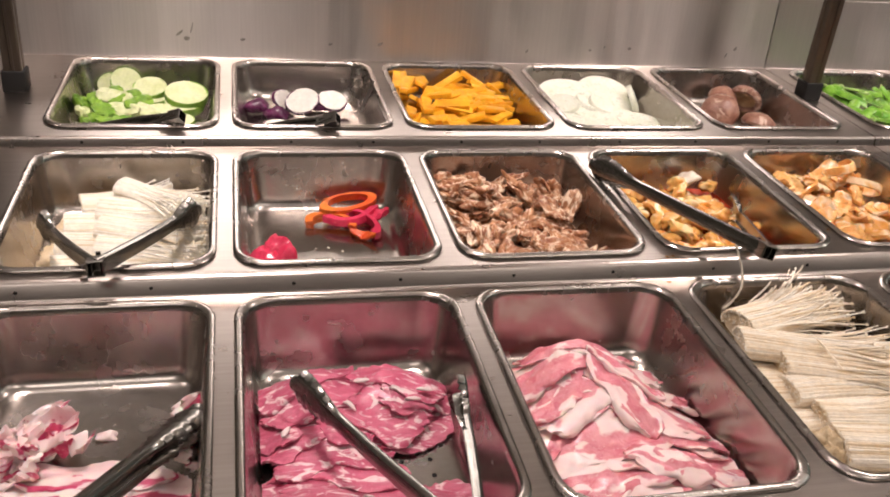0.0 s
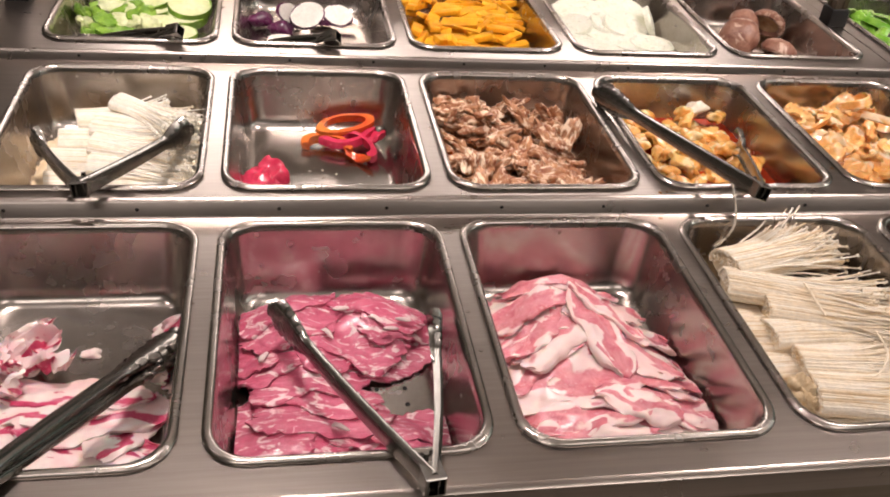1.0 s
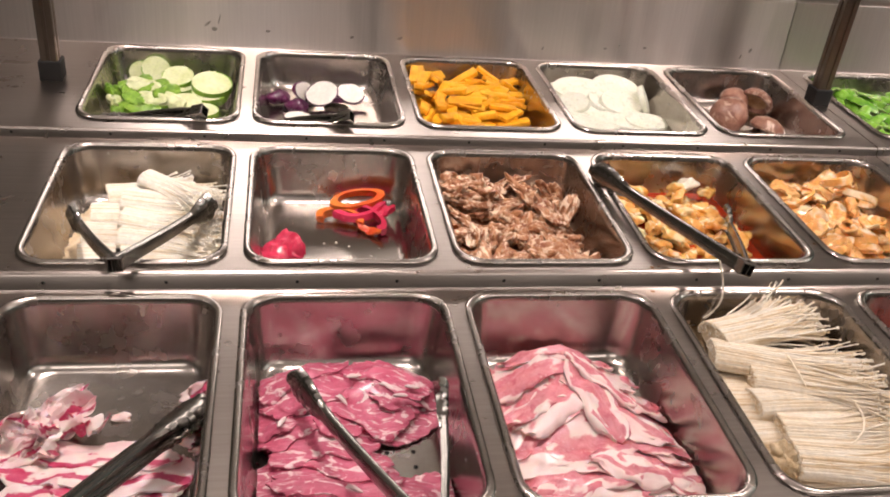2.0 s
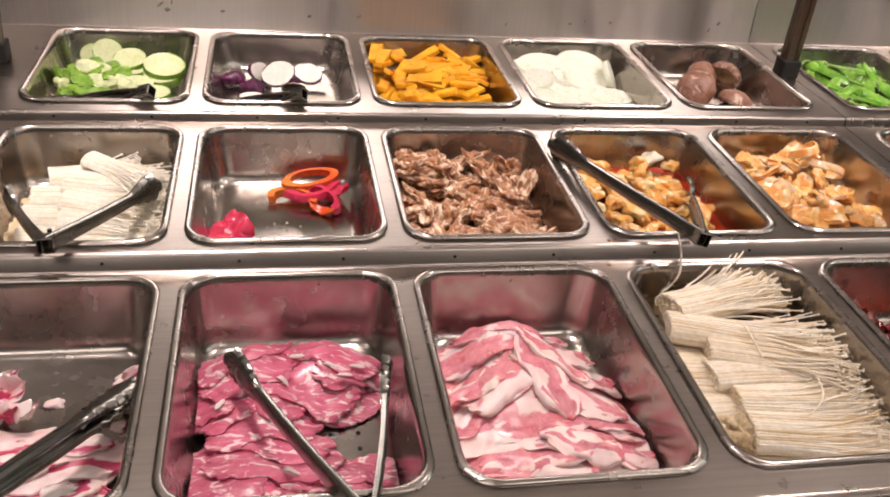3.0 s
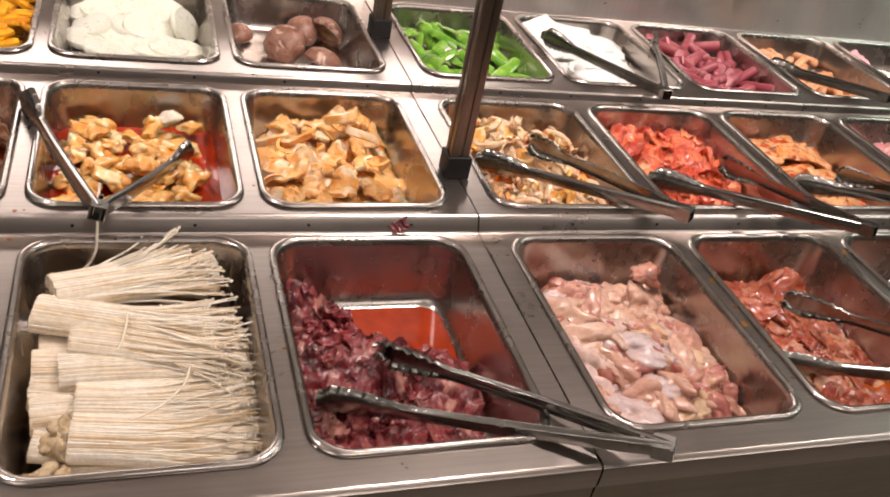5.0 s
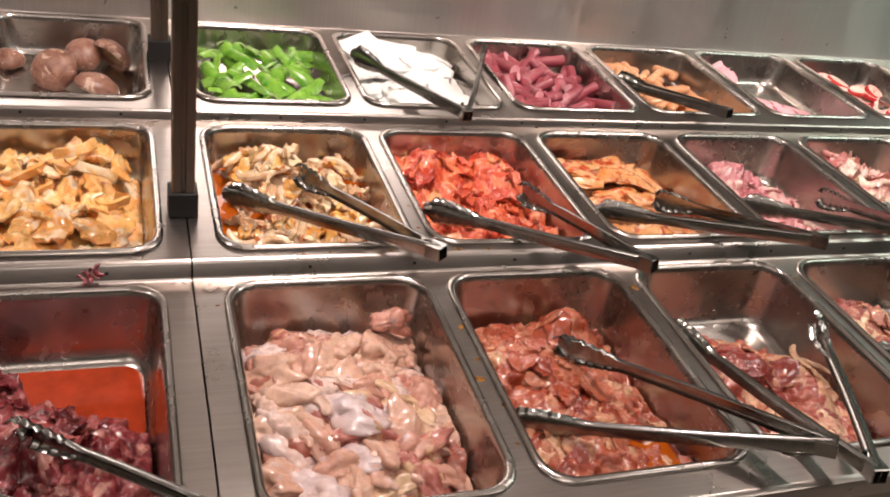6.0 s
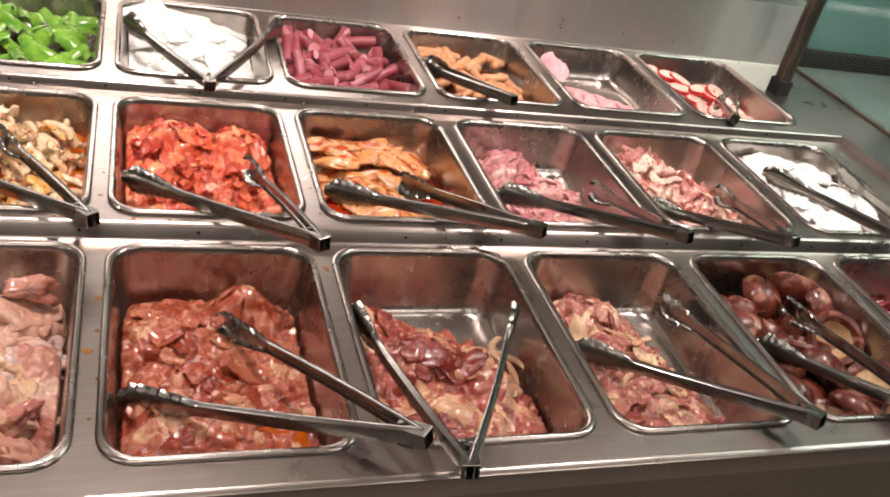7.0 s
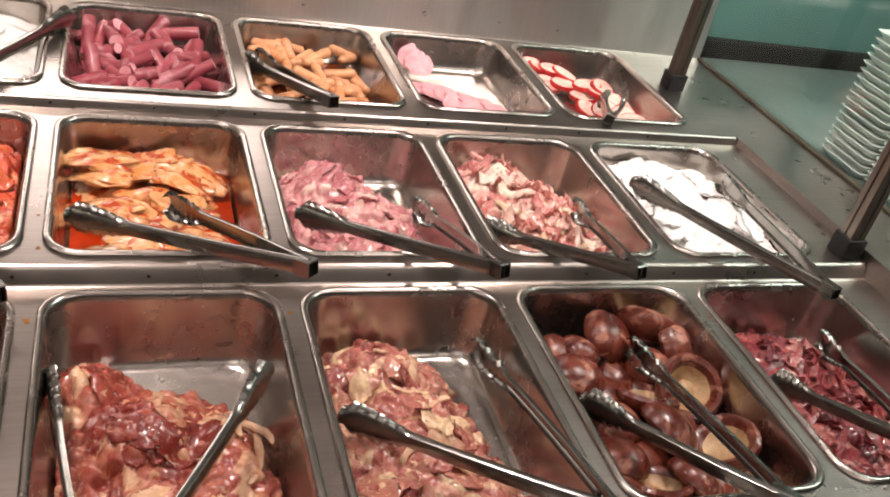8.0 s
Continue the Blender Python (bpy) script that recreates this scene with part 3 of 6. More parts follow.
class Pile:
    """The top of a heap as it grows: each slice laid on it drapes over what is already there."""

    def __init__(self, height, cap=0.030, nu=64, nv=80):
        self.nu, self.nv = nu, nv
        self.top = np.zeros((nu, nv))
        for a in range(nu):
            for b in range(nv):
                u, v = (a + 0.5) / nu * 2.4 - 1.2, (b + 0.5) / nv * 2.4 - 1.2
                wall = max(0.0, (max(abs(u), abs(v)) - 0.99) / 0.9)
                self.top[a, b] = max(0.0015, height(max(-1, min(1, u)), max(-1, min(1, v))), wall)

        self.most = self.top + cap

    def cells(self, x, y):
        a = np.clip(((x / HU + 1.2) / 2.4 * self.nu).astype(int), 0, self.nu - 1)
        b = np.clip(((y / HV + 1.2) / 2.4 * self.nv).astype(int), 0, self.nv - 1)
        return a, b

    def lay(self, root, name, mat, u, v, yaw, l, w, th, seed, wave=0.002, tension=14, nx=22, ny=13, curl=0.0, square=4.0, rag=0.05):
        s, t = np.meshgrid(np.linspace(-1, 1, nx + 1), np.linspace(-1, 1, ny + 1), indexing="ij")
        fx = np.vectorize(lambda p, q: wob(q * 1.5 + seed, seed * 3.3, 4.0 + p * 0.6))(s, t)
        fy = np.vectorize(lambda p, q: wob(p * 1.5, seed * 2.1, 2.0 + q * 0.6))(s, t)
        sway = np.vectorize(lambda p: wob(p * 1.1, seed * 5.7, 2.0))(s)
        fine = np.vectorize(lambda p, q: wob(p * 6.0, q * 5.0, seed * 1.9))(s, t)
        lx = l / 2 * s * (1 + 0.16 * fx + rag * fine) * (1 - 0.12 * np.abs(t) ** square)
        ly = w / 2 * t * (1 + 0.22 * fy + rag * fine) * np.sqrt(1 - 0.72 * np.abs(s) ** square) + w * 0.16 * sway
        c, d = math.cos(math.radians(yaw)), math.sin(math.radians(yaw))
        x = np.clip(u * HU + lx * c - ly * d, -HU * 0.995, HU * 0.995)
        y = np.clip(v * HV + lx * d + ly * c, -HV * 0.995, HV * 0.995)
        a, b = self.cells(x, y)
        under = self.top[a, b]
        z = under.copy()
        for k in range(tension):
            p = np.pad(z, 1, "edge")
            z = np.maximum(under, (p[2:, 1:-1] + p[:-2, 1:-1] + p[1:-1, 2:] + p[1:-1, :-2]) / 4)
        p = np.pad(z, 1, "edge")
        z = 0.5 * z + 0.125 * (p[2:, 1:-1] + p[:-2, 1:-1] + p[1:-1, 2:] + p[1:-1, :-2])
        ripple = np.vectorize(lambda p, q: wob(p * 2.0 + 3.0, q * 1.6, seed * 1.3) + 0.4 * wob(p * 5, q * 4, seed))(s, t)
        rest = z.copy()
        z = z + wave * (1.0 + ripple) + curl * np.maximum(0.0, np.abs(s) - 0.45) ** 2
        edge = np.maximum(np.abs(s), np.abs(t)) ** 8
        thick = th * (1 - 0.35 * edge) * (1 + 0.25 * fine)
        bm = bmesh.new()
        uv = bm.loops.layers.uv.new("UVMap")
        at, hi, lo = {}, [], []
        cx, cy, cz = u * HU, v * HV, float(z.mean())
        for i in range(nx + 1):
            hi.append([bm.verts.new((x[i, j] - cx, y[i, j] - cy, z[i, j] + thick[i, j] - cz)) for j in range(ny + 1)])
            lo.append([bm.verts.new((x[i, j] - cx, y[i, j] - cy, z[i, j] + 0.0003 - cz)) for j in range(ny + 1)])
            for j in range(ny + 1):
                at[hi[i][j]] = at[lo[i][j]] = (i / nx, j / ny)
        for i in range(nx):
            for j in range(ny):
                bm.faces.new((hi[i][j], hi[i + 1][j], hi[i + 1][j + 1], hi[i][j + 1]))
                bm.faces.new((lo[i][j + 1], lo[i + 1][j + 1], lo[i + 1][j], lo[i][j]))
        rim = [(i, 0) for i in range(nx)] + [(nx, j) for j in range(ny)] + [(i, ny) for i in range(nx, 0, -1)] + [(0, j) for j in range(ny, 0, -1)]
        for (i, j), (k, m) in zip(rim, rim[1:] + rim[:1]):
            bm.faces.new((hi[k][m], hi[i][j], lo[i][j], lo[k][m]))
        for f in bm.faces:
            for e in f.loops:
                e[uv].uv = at[e.vert]
        me = finish(name, bm, mat, True, 62)
        toned(me, (seed * 0.6180339) % 1.0)
        ob = new(name, me)
        ob.parent = root
        ob.matrix_basis = pose(cx, cy, cz)
        np.maximum.at(self.top, (a, b), rest + thick * 0.9)
        self.top = np.minimum(self.top, self.most)
        return ob

    def strew(self, root, name, mats, n, seed, l, w, th, area=(-0.85, 0.85, -0.85, 0.85), least=0.012, yaw=None, size=(0.7, 1.25), **kw):
        """Many slices by chance over the part of the pan where the heap is higher than least."""
        rnd = random.Random(seed)
        k = tries = 0
        while k < n and tries < n * 30:
            tries += 1
            u, v = rnd.uniform(area[0], area[1]), rnd.uniform(area[2], area[3])
            a, b = self.cells(np.array([u * HU]), np.array([v * HV]))
            if self.top[a[0], b[0]] < least:
                continue
            k += 1
            q = rnd.uniform(*size)
            self.lay(root, name, rnd.choice(mats), u, v, (yaw if yaw is not None else 0) + (rnd.uniform(0, 360) if yaw is None else rnd.gauss(0, 14)), l * q, w * q * rnd.uniform(0.8, 1.2), th, seed + k * 1.7, **kw)


def soft_grid(rng, nu, nv, cu, cv):
    """Smooth random values, -1 to 1, over a grid of nu by nv with cu by cv cells."""
    g = rng.uniform(-1, 1, (cu + 2, cv + 2))
    a, b = np.linspace(0, cu, nu), np.linspace(0, cv, nv)
    i, j = a.astype(int), b.astype(int)
    fa, fb = (a - i)[:, None], (b - j)[None, :]
    fa, fb = fa * fa * (3 - 2 * fa), fb * fb * (3 - 2 * fb)
    return (g[np.ix_(i, j)] * (1 - fa) * (1 - fb) + g[np.ix_(i + 1, j)] * fa * (1 - fb) + g[np.ix_(i, j + 1)] * (1 - fa) * fb + g[np.ix_(i + 1, j + 1)] * fa * fb)


def mass(root, height, mat, seed, size, n, thick=0.006, least=0.008, dome=3.0, lean=0.25, grain=0.0014, name="bed", nu=150, nv=196, label=""):
    """A wet heap of many cut pieces that stick together: each lies a little aslant on those below."""
    rng = np.random.default_rng(seed)
    us, vs = np.linspace(-1, 1, nu), np.linspace(-1, 1, nv)
    base = np.array([[height(u, v) for v in vs] for u in us])
    X, Y = np.meshgrid(us * HU, vs * HV, indexing="ij")
    top, tone = base - thick, np.full(base.shape, 0.3)
    k = tries = 0
    while k < n and tries < n * 20:
        tries += 1
        i, j = rng.integers(0, nu), rng.integers(0, nv)
        if base[i, j] < least:
            continue
        k += 1
        q = size * rng.uniform(0.55, 1.35)
        ra, rb, yaw = q * rng.uniform(0.8, 1.3) / 2, q * rng.uniform(0.45, 0.8) / 2, rng.uniform(0, math.pi)
        dx, dy = X - X[i, j], Y - Y[i, j]
        lx, ly = (dx * math.cos(yaw) + dy * math.sin(yaw)) / ra, (dy * math.cos(yaw) - dx * math.sin(yaw)) / rb
        ang = np.arctan2(ly, lx)
        d = (lx * lx + ly * ly) * (1 + 0.30 * np.sin(2 * ang + rng.uniform(0, 6)) + 0.22 * np.sin(3 * ang + rng.uniform(0, 6)) + 0.12 * np.sin(7 * ang + rng.uniform(0, 6)))
        z = 0.6 * base + 0.4 * base[i, j] + thick * (1 - np.clip(d, 0, 1) ** dome) + lean * (rng.uniform(-1, 1) * dx + rng.uniform(-1, 1) * dy) + thick * rng.uniform(-0.6, 0.5)
        win = (d < 1) & (z > top)
        top[win] = z[win]
        tone[win] = rng.uniform(0, 1)
    p = np.pad(top, 1, "edge")
    top = 0.4 * top + 0.15 * (p[2:, 1:-1] + p[:-2, 1:-1] + p[1:-1, 2:] + p[1:-1, :-2])
    top = top + grain * (soft_grid(rng, nu, nv, 26, 36) + 0.8 * soft_grid(rng, nu, nv, 52, 70))
    rim = np.maximum(np.abs(us)[:, None], np.abs(vs)[None, :])
    top = top - np.clip((rim - 0.95) / 0.05, 0, 1) ** 2 * 0.05
    low = base < least
    top[low] = np.minimum(top[low], base[low] - 0.002)
    wide = 1.01 + np.maximum(top, 0) * 1.15
    corner = 1.0 - 0.07 * (np.abs(us)[:, None] ** 8) * (np.abs(vs)[None, :] ** 8)
    pts = np.stack([X * wide * corner, Y * wide * corner, np.maximum(top, -0.003)], axis=-1).reshape(-1, 3)
    ids = np.arange(nu * nv).reshape(nu, nv)
    faces = np.stack([ids[:-1, :-1], ids[1:, :-1], ids[1:, 1:], ids[:-1, 1:]], axis=-1).reshape(-1, 4)
    me = bpy.data.meshes.new(name)
    me.from_pydata(pts.tolist(), [], faces.tolist())
    me.materials.append(mat)
    me.polygons.foreach_set("use_smooth", [True] * len(me.polygons))
    toned(me, tone.reshape(-1).tolist())
    return part(name, me, None, root, label)


# ---------------------------------------------------------------- food materials
FATTY = belly("fatty_pork", "bc2c5c", "d6587e", "f6e8e4", ((0.0, 1.0), (0.40, 1.0), (0.45, 0.0), (0.66, 0.0), (0.71, 1.0)), 2.0, 0.6)
BEEF = lean_meat("raw_beef", "c83e68", "ea829e", "f8e0e2", 0.99, 0.12)
BACON = belly("raw_bacon", "c85c70", "e8a2aa", "f4e0dc", ((0.0, 0.9), (0.16, 0.9), (0.20, 0.0), (0.54, 0.0), (0.58, 1.0), (0.78, 1.0), (0.82, 0.0)), 1.7, 0.7)
ENOKI = pulp("enoki_stems", ((0.1, "dabd90"), (0.35, "f6e6cc"), (0.9, "fff9ee")), "f8ecd6", -0.1, 0.0, (0.4, 0.6), 40)
ENOKI_W = pulp("pale_enoki", ((0.1, "e2cca6"), (0.35, "faf2e0"), (0.9, "fffdf6")), "fbf3e2", -0.1, 0.0, (0.4, 0.6), 40)
ROOT = food("enoki_root", "c4a67c", "e4d0ae", None, 0, 60, 0.8, (1, 1, 1), (0.5, 0.8), 0.7, 0.003)
DARKMEAT = food("dark_red_meat", "5e1626", "a23a4c", "d09a92", 0.30, 60, 1.6, (1, 2, 1), (0.2, 0.4), 0.5, 0.002, wet=0.5)
COOKED = food("braised_meat", "8c4c30", "d09a70", "f0d4b8", 0.36, 40, 1.4, (1, 2.4, 1), (0.3, 0.5), 0.9, 0.003)
ORANGE = food("orange_sauced_chicken", "e89a40", "f8c878", "fce4b0", 0.32, 26, 0.8, (1, 1, 1), (0.12, 0.28), 0.2, 0.001, 0.25, wet=0.5)
SQUID = food("orange_squid", "f4a852", "ffd08c", "ffe6c0", 0.30, 16, 0.8, (1, 1, 1), (0.14, 0.3), 0.15, 0.001, 0.25, wet=0.45)
OCTO = food("spiced_octopus", "eab888", "fae2c0", "cc6a38", 0.10, 30, 1.4, (1, 1, 1), (0.10, 0.3), 0.4, 0.0015, wet=0.7)
FISH = food("sauced_fish", "dd8c4c", "f2bc86", "c04c22", 0.36, 22, 1.3, (1, 1.4, 1), (0.16, 0.36), 0.4, 0.002, wet=0.6)
SHIITAKE = food("shiitake_cap", "4c1a13", "84402f", "ae7460", 0.16, 26, 1.2, (1, 1, 1), (0.24, 0.46), 0.6, 0.002, wet=0.2)
MUSH_DRY = food("dry_shiitake_cap", "80503f", "b08470", "d8b8a4", 0.14, 40, 1.4, (1, 1, 1), (0.3, 0.55), 0.6, 0.002)
GILL = food("mushroom_gill", "aa7a50", "e4c498", None, 0, 40, 0.8, (1, 1, 1), (0.4, 0.7), 0.5, 0.002)
ZUC_FLESH = food("zucchini_flesh", "d7dfa0", "e9edc4", None, 0, 40, 0.5, (1, 1, 1), (0.3, 0.5), 0.2, 0.001)
ZUC_SKIN = food("zucchini_skin", "669428", "9cc44a", None, 0, 50, 0.5, (1, 1, 1), (0.3, 0.5), 0.2, 0.001)
EGG_FLESH = food("onion_white_flesh", "efe7dc", "f8f4ec", None, 0, 40, 0.5, (1, 1, 1), (0.3, 0.5), 0.2, 0.001)
PURPLE = food("purple_skin", "3f1434", "6b2a55", None, 0, 40, 0.5, (1, 1, 1), (0.2, 0.4), 0.2, 0.001)
PUMPKIN = food("pumpkin", "f09a0c", "ffc22c", None, 0, 28, 0.6, (1, 1, 1), (0.35, 0.6), 0.3, 0.001)
PUMPSKIN = food("pumpkin_skin", "6d5a1a", "c98a1c", None, 0, 28, 0.6, (1, 1, 1), (0.35, 0.6), 0.3, 0.001)
RADISH = food("white_radish", "eef0da", "fafaee", None, 0, 30, 0.5, (1, 1, 1), (0.25, 0.45), 0.15, 0.001)
GREEN = food("green_pepper", "4a8a1c", "92c24a", None, 0, 26, 0.6, (1, 1, 1), (0.15, 0.32), 0.25, 0.001)
GREEN_IN = food("green_pepper_flesh", "b4d07a", "d6e6a4", None, 0, 30, 0.6, (1, 1, 1), (0.25, 0.45), 0.25, 0.001)
TOFU = food("white_tofu_skin", "f8f5ee", "fefdfa", None, 0, 24, 0.5, (1, 1, 1), (0.35, 0.6), 0.2, 0.001)
REDSAUS = food("red_sausage", "8e3540", "b05862", "c9838a", 0.1, 24, 0.6, (1, 1, 1), (0.28, 0.5), 0.2, 0.001)
ORSAUS = food("small_sausage", "d8905c", "eeb488", None, 0, 24, 0.6, (1, 1, 1), (0.25, 0.45), 0.2, 0.001)
HAM = food("ham", "e89aa2", "f4bcc0", None, 0, 40, 0.6, (1, 1, 1), (0.3, 0.5), 0.15, 0.001)
CRAB_W = food("crab_stick_white", "eec8b8", "f6dccc", "e8a898", 0.2, 30, 0.6, (1, 3, 1), (0.3, 0.5), 0.2, 0.001)
CRAB_R = food("crab_stick_red", "d0262c", "ea4a45", None, 0, 40, 0.6, (1, 1, 1), (0.25, 0.45), 0.2, 0.001)
PEPPER_R = food("red_pepper_skin", "c8284a", "e8466a", None, 0, 18, 0.5, (1, 1, 1), (0.12, 0.28), 0.1, 0.001)
PEPPER_O = food("orange_pepper_skin", "e2502a", "f28a40", None, 0, 18, 0.5, (1, 1, 1), (0.14, 0.3), 0.1, 0.001)
FISHW = food("white_fish", "f8f4f0", "fefcfa", "f0d4cc", 0.06, 22, 1.0, (1, 2, 1), (0.25, 0.45), 0.2, 0.001)
CREAM = food("pale_fat", "e4bc98", "f4dcc0", None, 0, 30, 0.6, (1, 1, 1), (0.2, 0.4), 0.4, 0.0015, wet=0.5)
CREAM_WET = food("wet_cream_fat", "d8a484", "ecc8a4", None, 0, 40, 0.8, (1, 1, 1), (0.15, 0.35), 0.4, 0.0012, wet=0.6)
CREAM_RAW = food("raw_white_fat", "f0d4d4", "f8e8e6", None, 0, 30, 0.6, (1, 1, 1), (0.3, 0.5), 0.3, 0.001)
P_DARK = pulp("dark_strip_meat", ((0.1, "50181c"), (0.45, "842e34"), (0.75, "9e4c4a"), (0.92, "cc9486")), "d8a89c", 0.06, 0.6)
P_PORK = pulp("sauced_pork", ((0.1, "8a3019"), (0.4, "a84c31"), (0.7, "ba6c50"), (0.92, "daaa84")), "ecc4a0", 0.08, 0.7)
P_BEEF = pulp("sauced_beef", ((0.1, "74261e"), (0.35, "9e4438"), (0.62, "b86a54"), (0.84, "e0b08a")), "e4b896", 0.09, 0.7)
P_DUCK = pulp("sauced_duck", ((0.1, "8a3e38"), (0.35, "ae6056"), (0.62, "c48470"), (0.82, "ecc8a0")), "eed0ae", 0.12, 0.7)
P_RED = pulp("chilli_beef", ((0.1, "b03420"), (0.45, "d2583a"), (0.75, "e27c54"), (0.95, "ecb07c")), "eca474", 0.06, 0.6)
P_PINK = pulp("pale_pink_meat", ((0.1, "b05a62"), (0.4, "d08488"), (0.7, "e0a4a0"), (0.92, "f2d4c0")), "f4dccc", 0.12, 0.45)
P_PALE = pulp("pale_gizzard", ((0.1, "b8605c"), (0.35, "d88c84"), (0.6, "e8b0a4"), (0.82, "f6dcc8")), "f8e4d4", 0.14, 0.45)
P_CHICK = pulp("chicken_skin", ((0.08, "a85c4c"), (0.3, "cc9480"), (0.6, "dcb29a"), (0.85, "d2bcbc")), "d8c4c4", 0.10, 0.45, (0.2, 0.42), 28)
GARLIC = food("minced_garlic", "efe2cc", "faf3e2", None, 0, 60, 0.6, (1, 1, 1), (0.4, 0.6), 0.4, 0.002)


def sauce(name, colour, rough=0.06):
    s = Mat(name)
    s.put("Base Color", s.mix(0.5, colour, s.ramp(s.noise(40, 3), (0.3, 0.35), (0.7, 1.0)), "MULTIPLY"))
    s.put("Roughness", rough).put("IOR", 1.4)
    s.bump(s.noise(60, 2), 0.15, 0.001)
    return s.m


OIL = sauce("red_oil", "b43410")
ORANGE_OIL = sauce("orange_oil", "b8560f")
BLOOD = sauce("meat_juice", "a83a1c")
BROWNOIL = sauce("brown_juice", "7a3416")


# ---------------------------------------------------------------- front row
r = heap("F0", "fatty_pork_slices", "loose heap of thin raw pork slices with white fat", "raw pork")
h = mound(0.0, [(-0.1, -0.62, 0.9, 0.5, 0.014)], 0.002, 3.0)
pile = Pile(h)
for k, (u, v, a, l, w) in enumerate(sorted(((-0.74, -0.02, 14, 0.07, 0.034), (0.12, -0.06, -8, 0.16, 0.056), (-0.22, -0.22, -16, 0.15, 0.060), (0.34, -0.34, 12, 0.15, 0.064), (-0.50, -0.46, 22, 0.13, 0.062), (0.66, -0.42, 62, 0.11, 0.048), (0.05, -0.62, -12, 0.16, 0.066),
                                    (0.55, -0.76, 24, 0.12, 0.056), (-0.58, -0.80, 8, 0.16, 0.066), (0.15, -0.92, -10, 0.15, 0.058)), key=lambda p: p[1])):
    pile.lay(r, "slice", FATTY, u, v, a, l, w, 0.0046, k + 2.0, 0.0055, 7, 30, 14, 0.012, 4.0, 0.07)
curl = [slice_mesh("slice", FATTY, 0.085, 0.036, 0.004, s + 9, 0.012, 0.020, 24, 12) for s in range(3)]
for u, v, z, a, b in ((-0.62, 0.26, 0.024, 62, 10), (-0.46, 0.32, 0.030, 50, 75), (-0.30, 0.20, 0.026, 58, 150), (-0.5, 0.10, 0.022, -40, 120), (-0.42, 0.20, 0.040, 30, 40), (0.93, 0.36, 0.03, 70, 90), (0.95, 0.08, 0.028, 55, 70), (-0.98, -0.02, 0.012, 15, 30)):
    place(r, "slice", curl[int(b) % 3], u, v, z, a, 10, b)
scrap = chunk_mesh("scrap", FATTY, 0.024, 0.013, 0.008, 3, 0.5)
for u, v, z in ((-0.80, 0.42, 0.006), (0.15, 0.44, 0.005), (-0.95, 0.20, 0.006), (0.92, 0.66, 0.016), (-0.97, -0.4, 0.006)):
    place(r, "scrap", scrap, u, v, z, 10, 0, 60 * u)

r = heap("F1", "beef_slices", "overlapping raw lean beef slices, deep pink with thin white veins", "raw beef")
h = mound(-0.004, [(-0.40, 0.56, 0.5, 0.30, 0.042), (0.30, 0.54, 0.52, 0.30, 0.042), (-0.35, 0.1, 0.45, 0.3, 0.026), (-0.45, -0.68, 0.6, 0.36, 0.028), (0.62, -0.80, 0.36, 0.24, 0.022)], 0.002, 5.0)
filler(r, lambda u, v: h(u, v) - 0.003, BEEF)
pile = Pile(h)
for k, (u, v, a, l, w) in enumerate(sorted(((-0.84, 0.30, 84, 0.085, 0.046), (-0.55, 0.66, 3, 0.115, 0.055), (0.45, 0.60, -8, 0.11, 0.052), (0.66, 0.46, -12, 0.095, 0.055), (-0.48, 0.46, 12, 0.11, 0.062), (0.16, 0.44, -6, 0.135, 0.090), (0.62, 0.26, 8, 0.105, 0.055), (-0.62, 0.22, 28, 0.105, 0.066), (-0.14, 0.24, -58, 0.075, 0.055),
                                    (-0.30, 0.04, -14, 0.13, 0.070), (-0.2, -0.16, -10, 0.12, 0.060), (-0.18, -0.40, -8, 0.135, 0.075), (-0.68, -0.52, 68, 0.105, 0.080), (0.28, -0.62, -25, 0.09, 0.050), (0.60, -0.54, 28, 0.095, 0.058), (0.70, -0.74, -18, 0.105, 0.072), (-0.62, -0.86, 10, 0.135, 0.085), (-0.08, -0.88, -5, 0.135, 0.070), (0.42, -0.90, 6, 0.115, 0.070)), key=lambda p: p[1])):
    pile.lay(r, "slice", BEEF, u, v, a + (k * 37) % 56 - 28, l * 1.04, w * 1.12, 0.0036, k + 20.0, 0.0020, 16, 30, 20, 0.005, 12.0, 0.13)
fat_m = [chunk_mesh("fat_bit", CREAM_RAW, 0.022, 0.007, 0.005, s + 40, 0.5, 2) for s in range(3)]
for k, (u, v, z, a) in enumerate(((0.05, 0.52, 0.050, 10), (0.40, 0.42, 0.048, -20), (0.70, 0.40, 0.046, 0), (-0.2, 0.60, 0.048, 30), (-0.1, 0.28, 0.046, -50), (0.55, 0.30, 0.046, 10), (-0.75, 0.12, 0.034, 60), (-0.05, -0.62, 0.040, -20))):
    place(r, "fat_bit", fat_m[k % 3], u, v, z, 5, 5, a, 0.9)

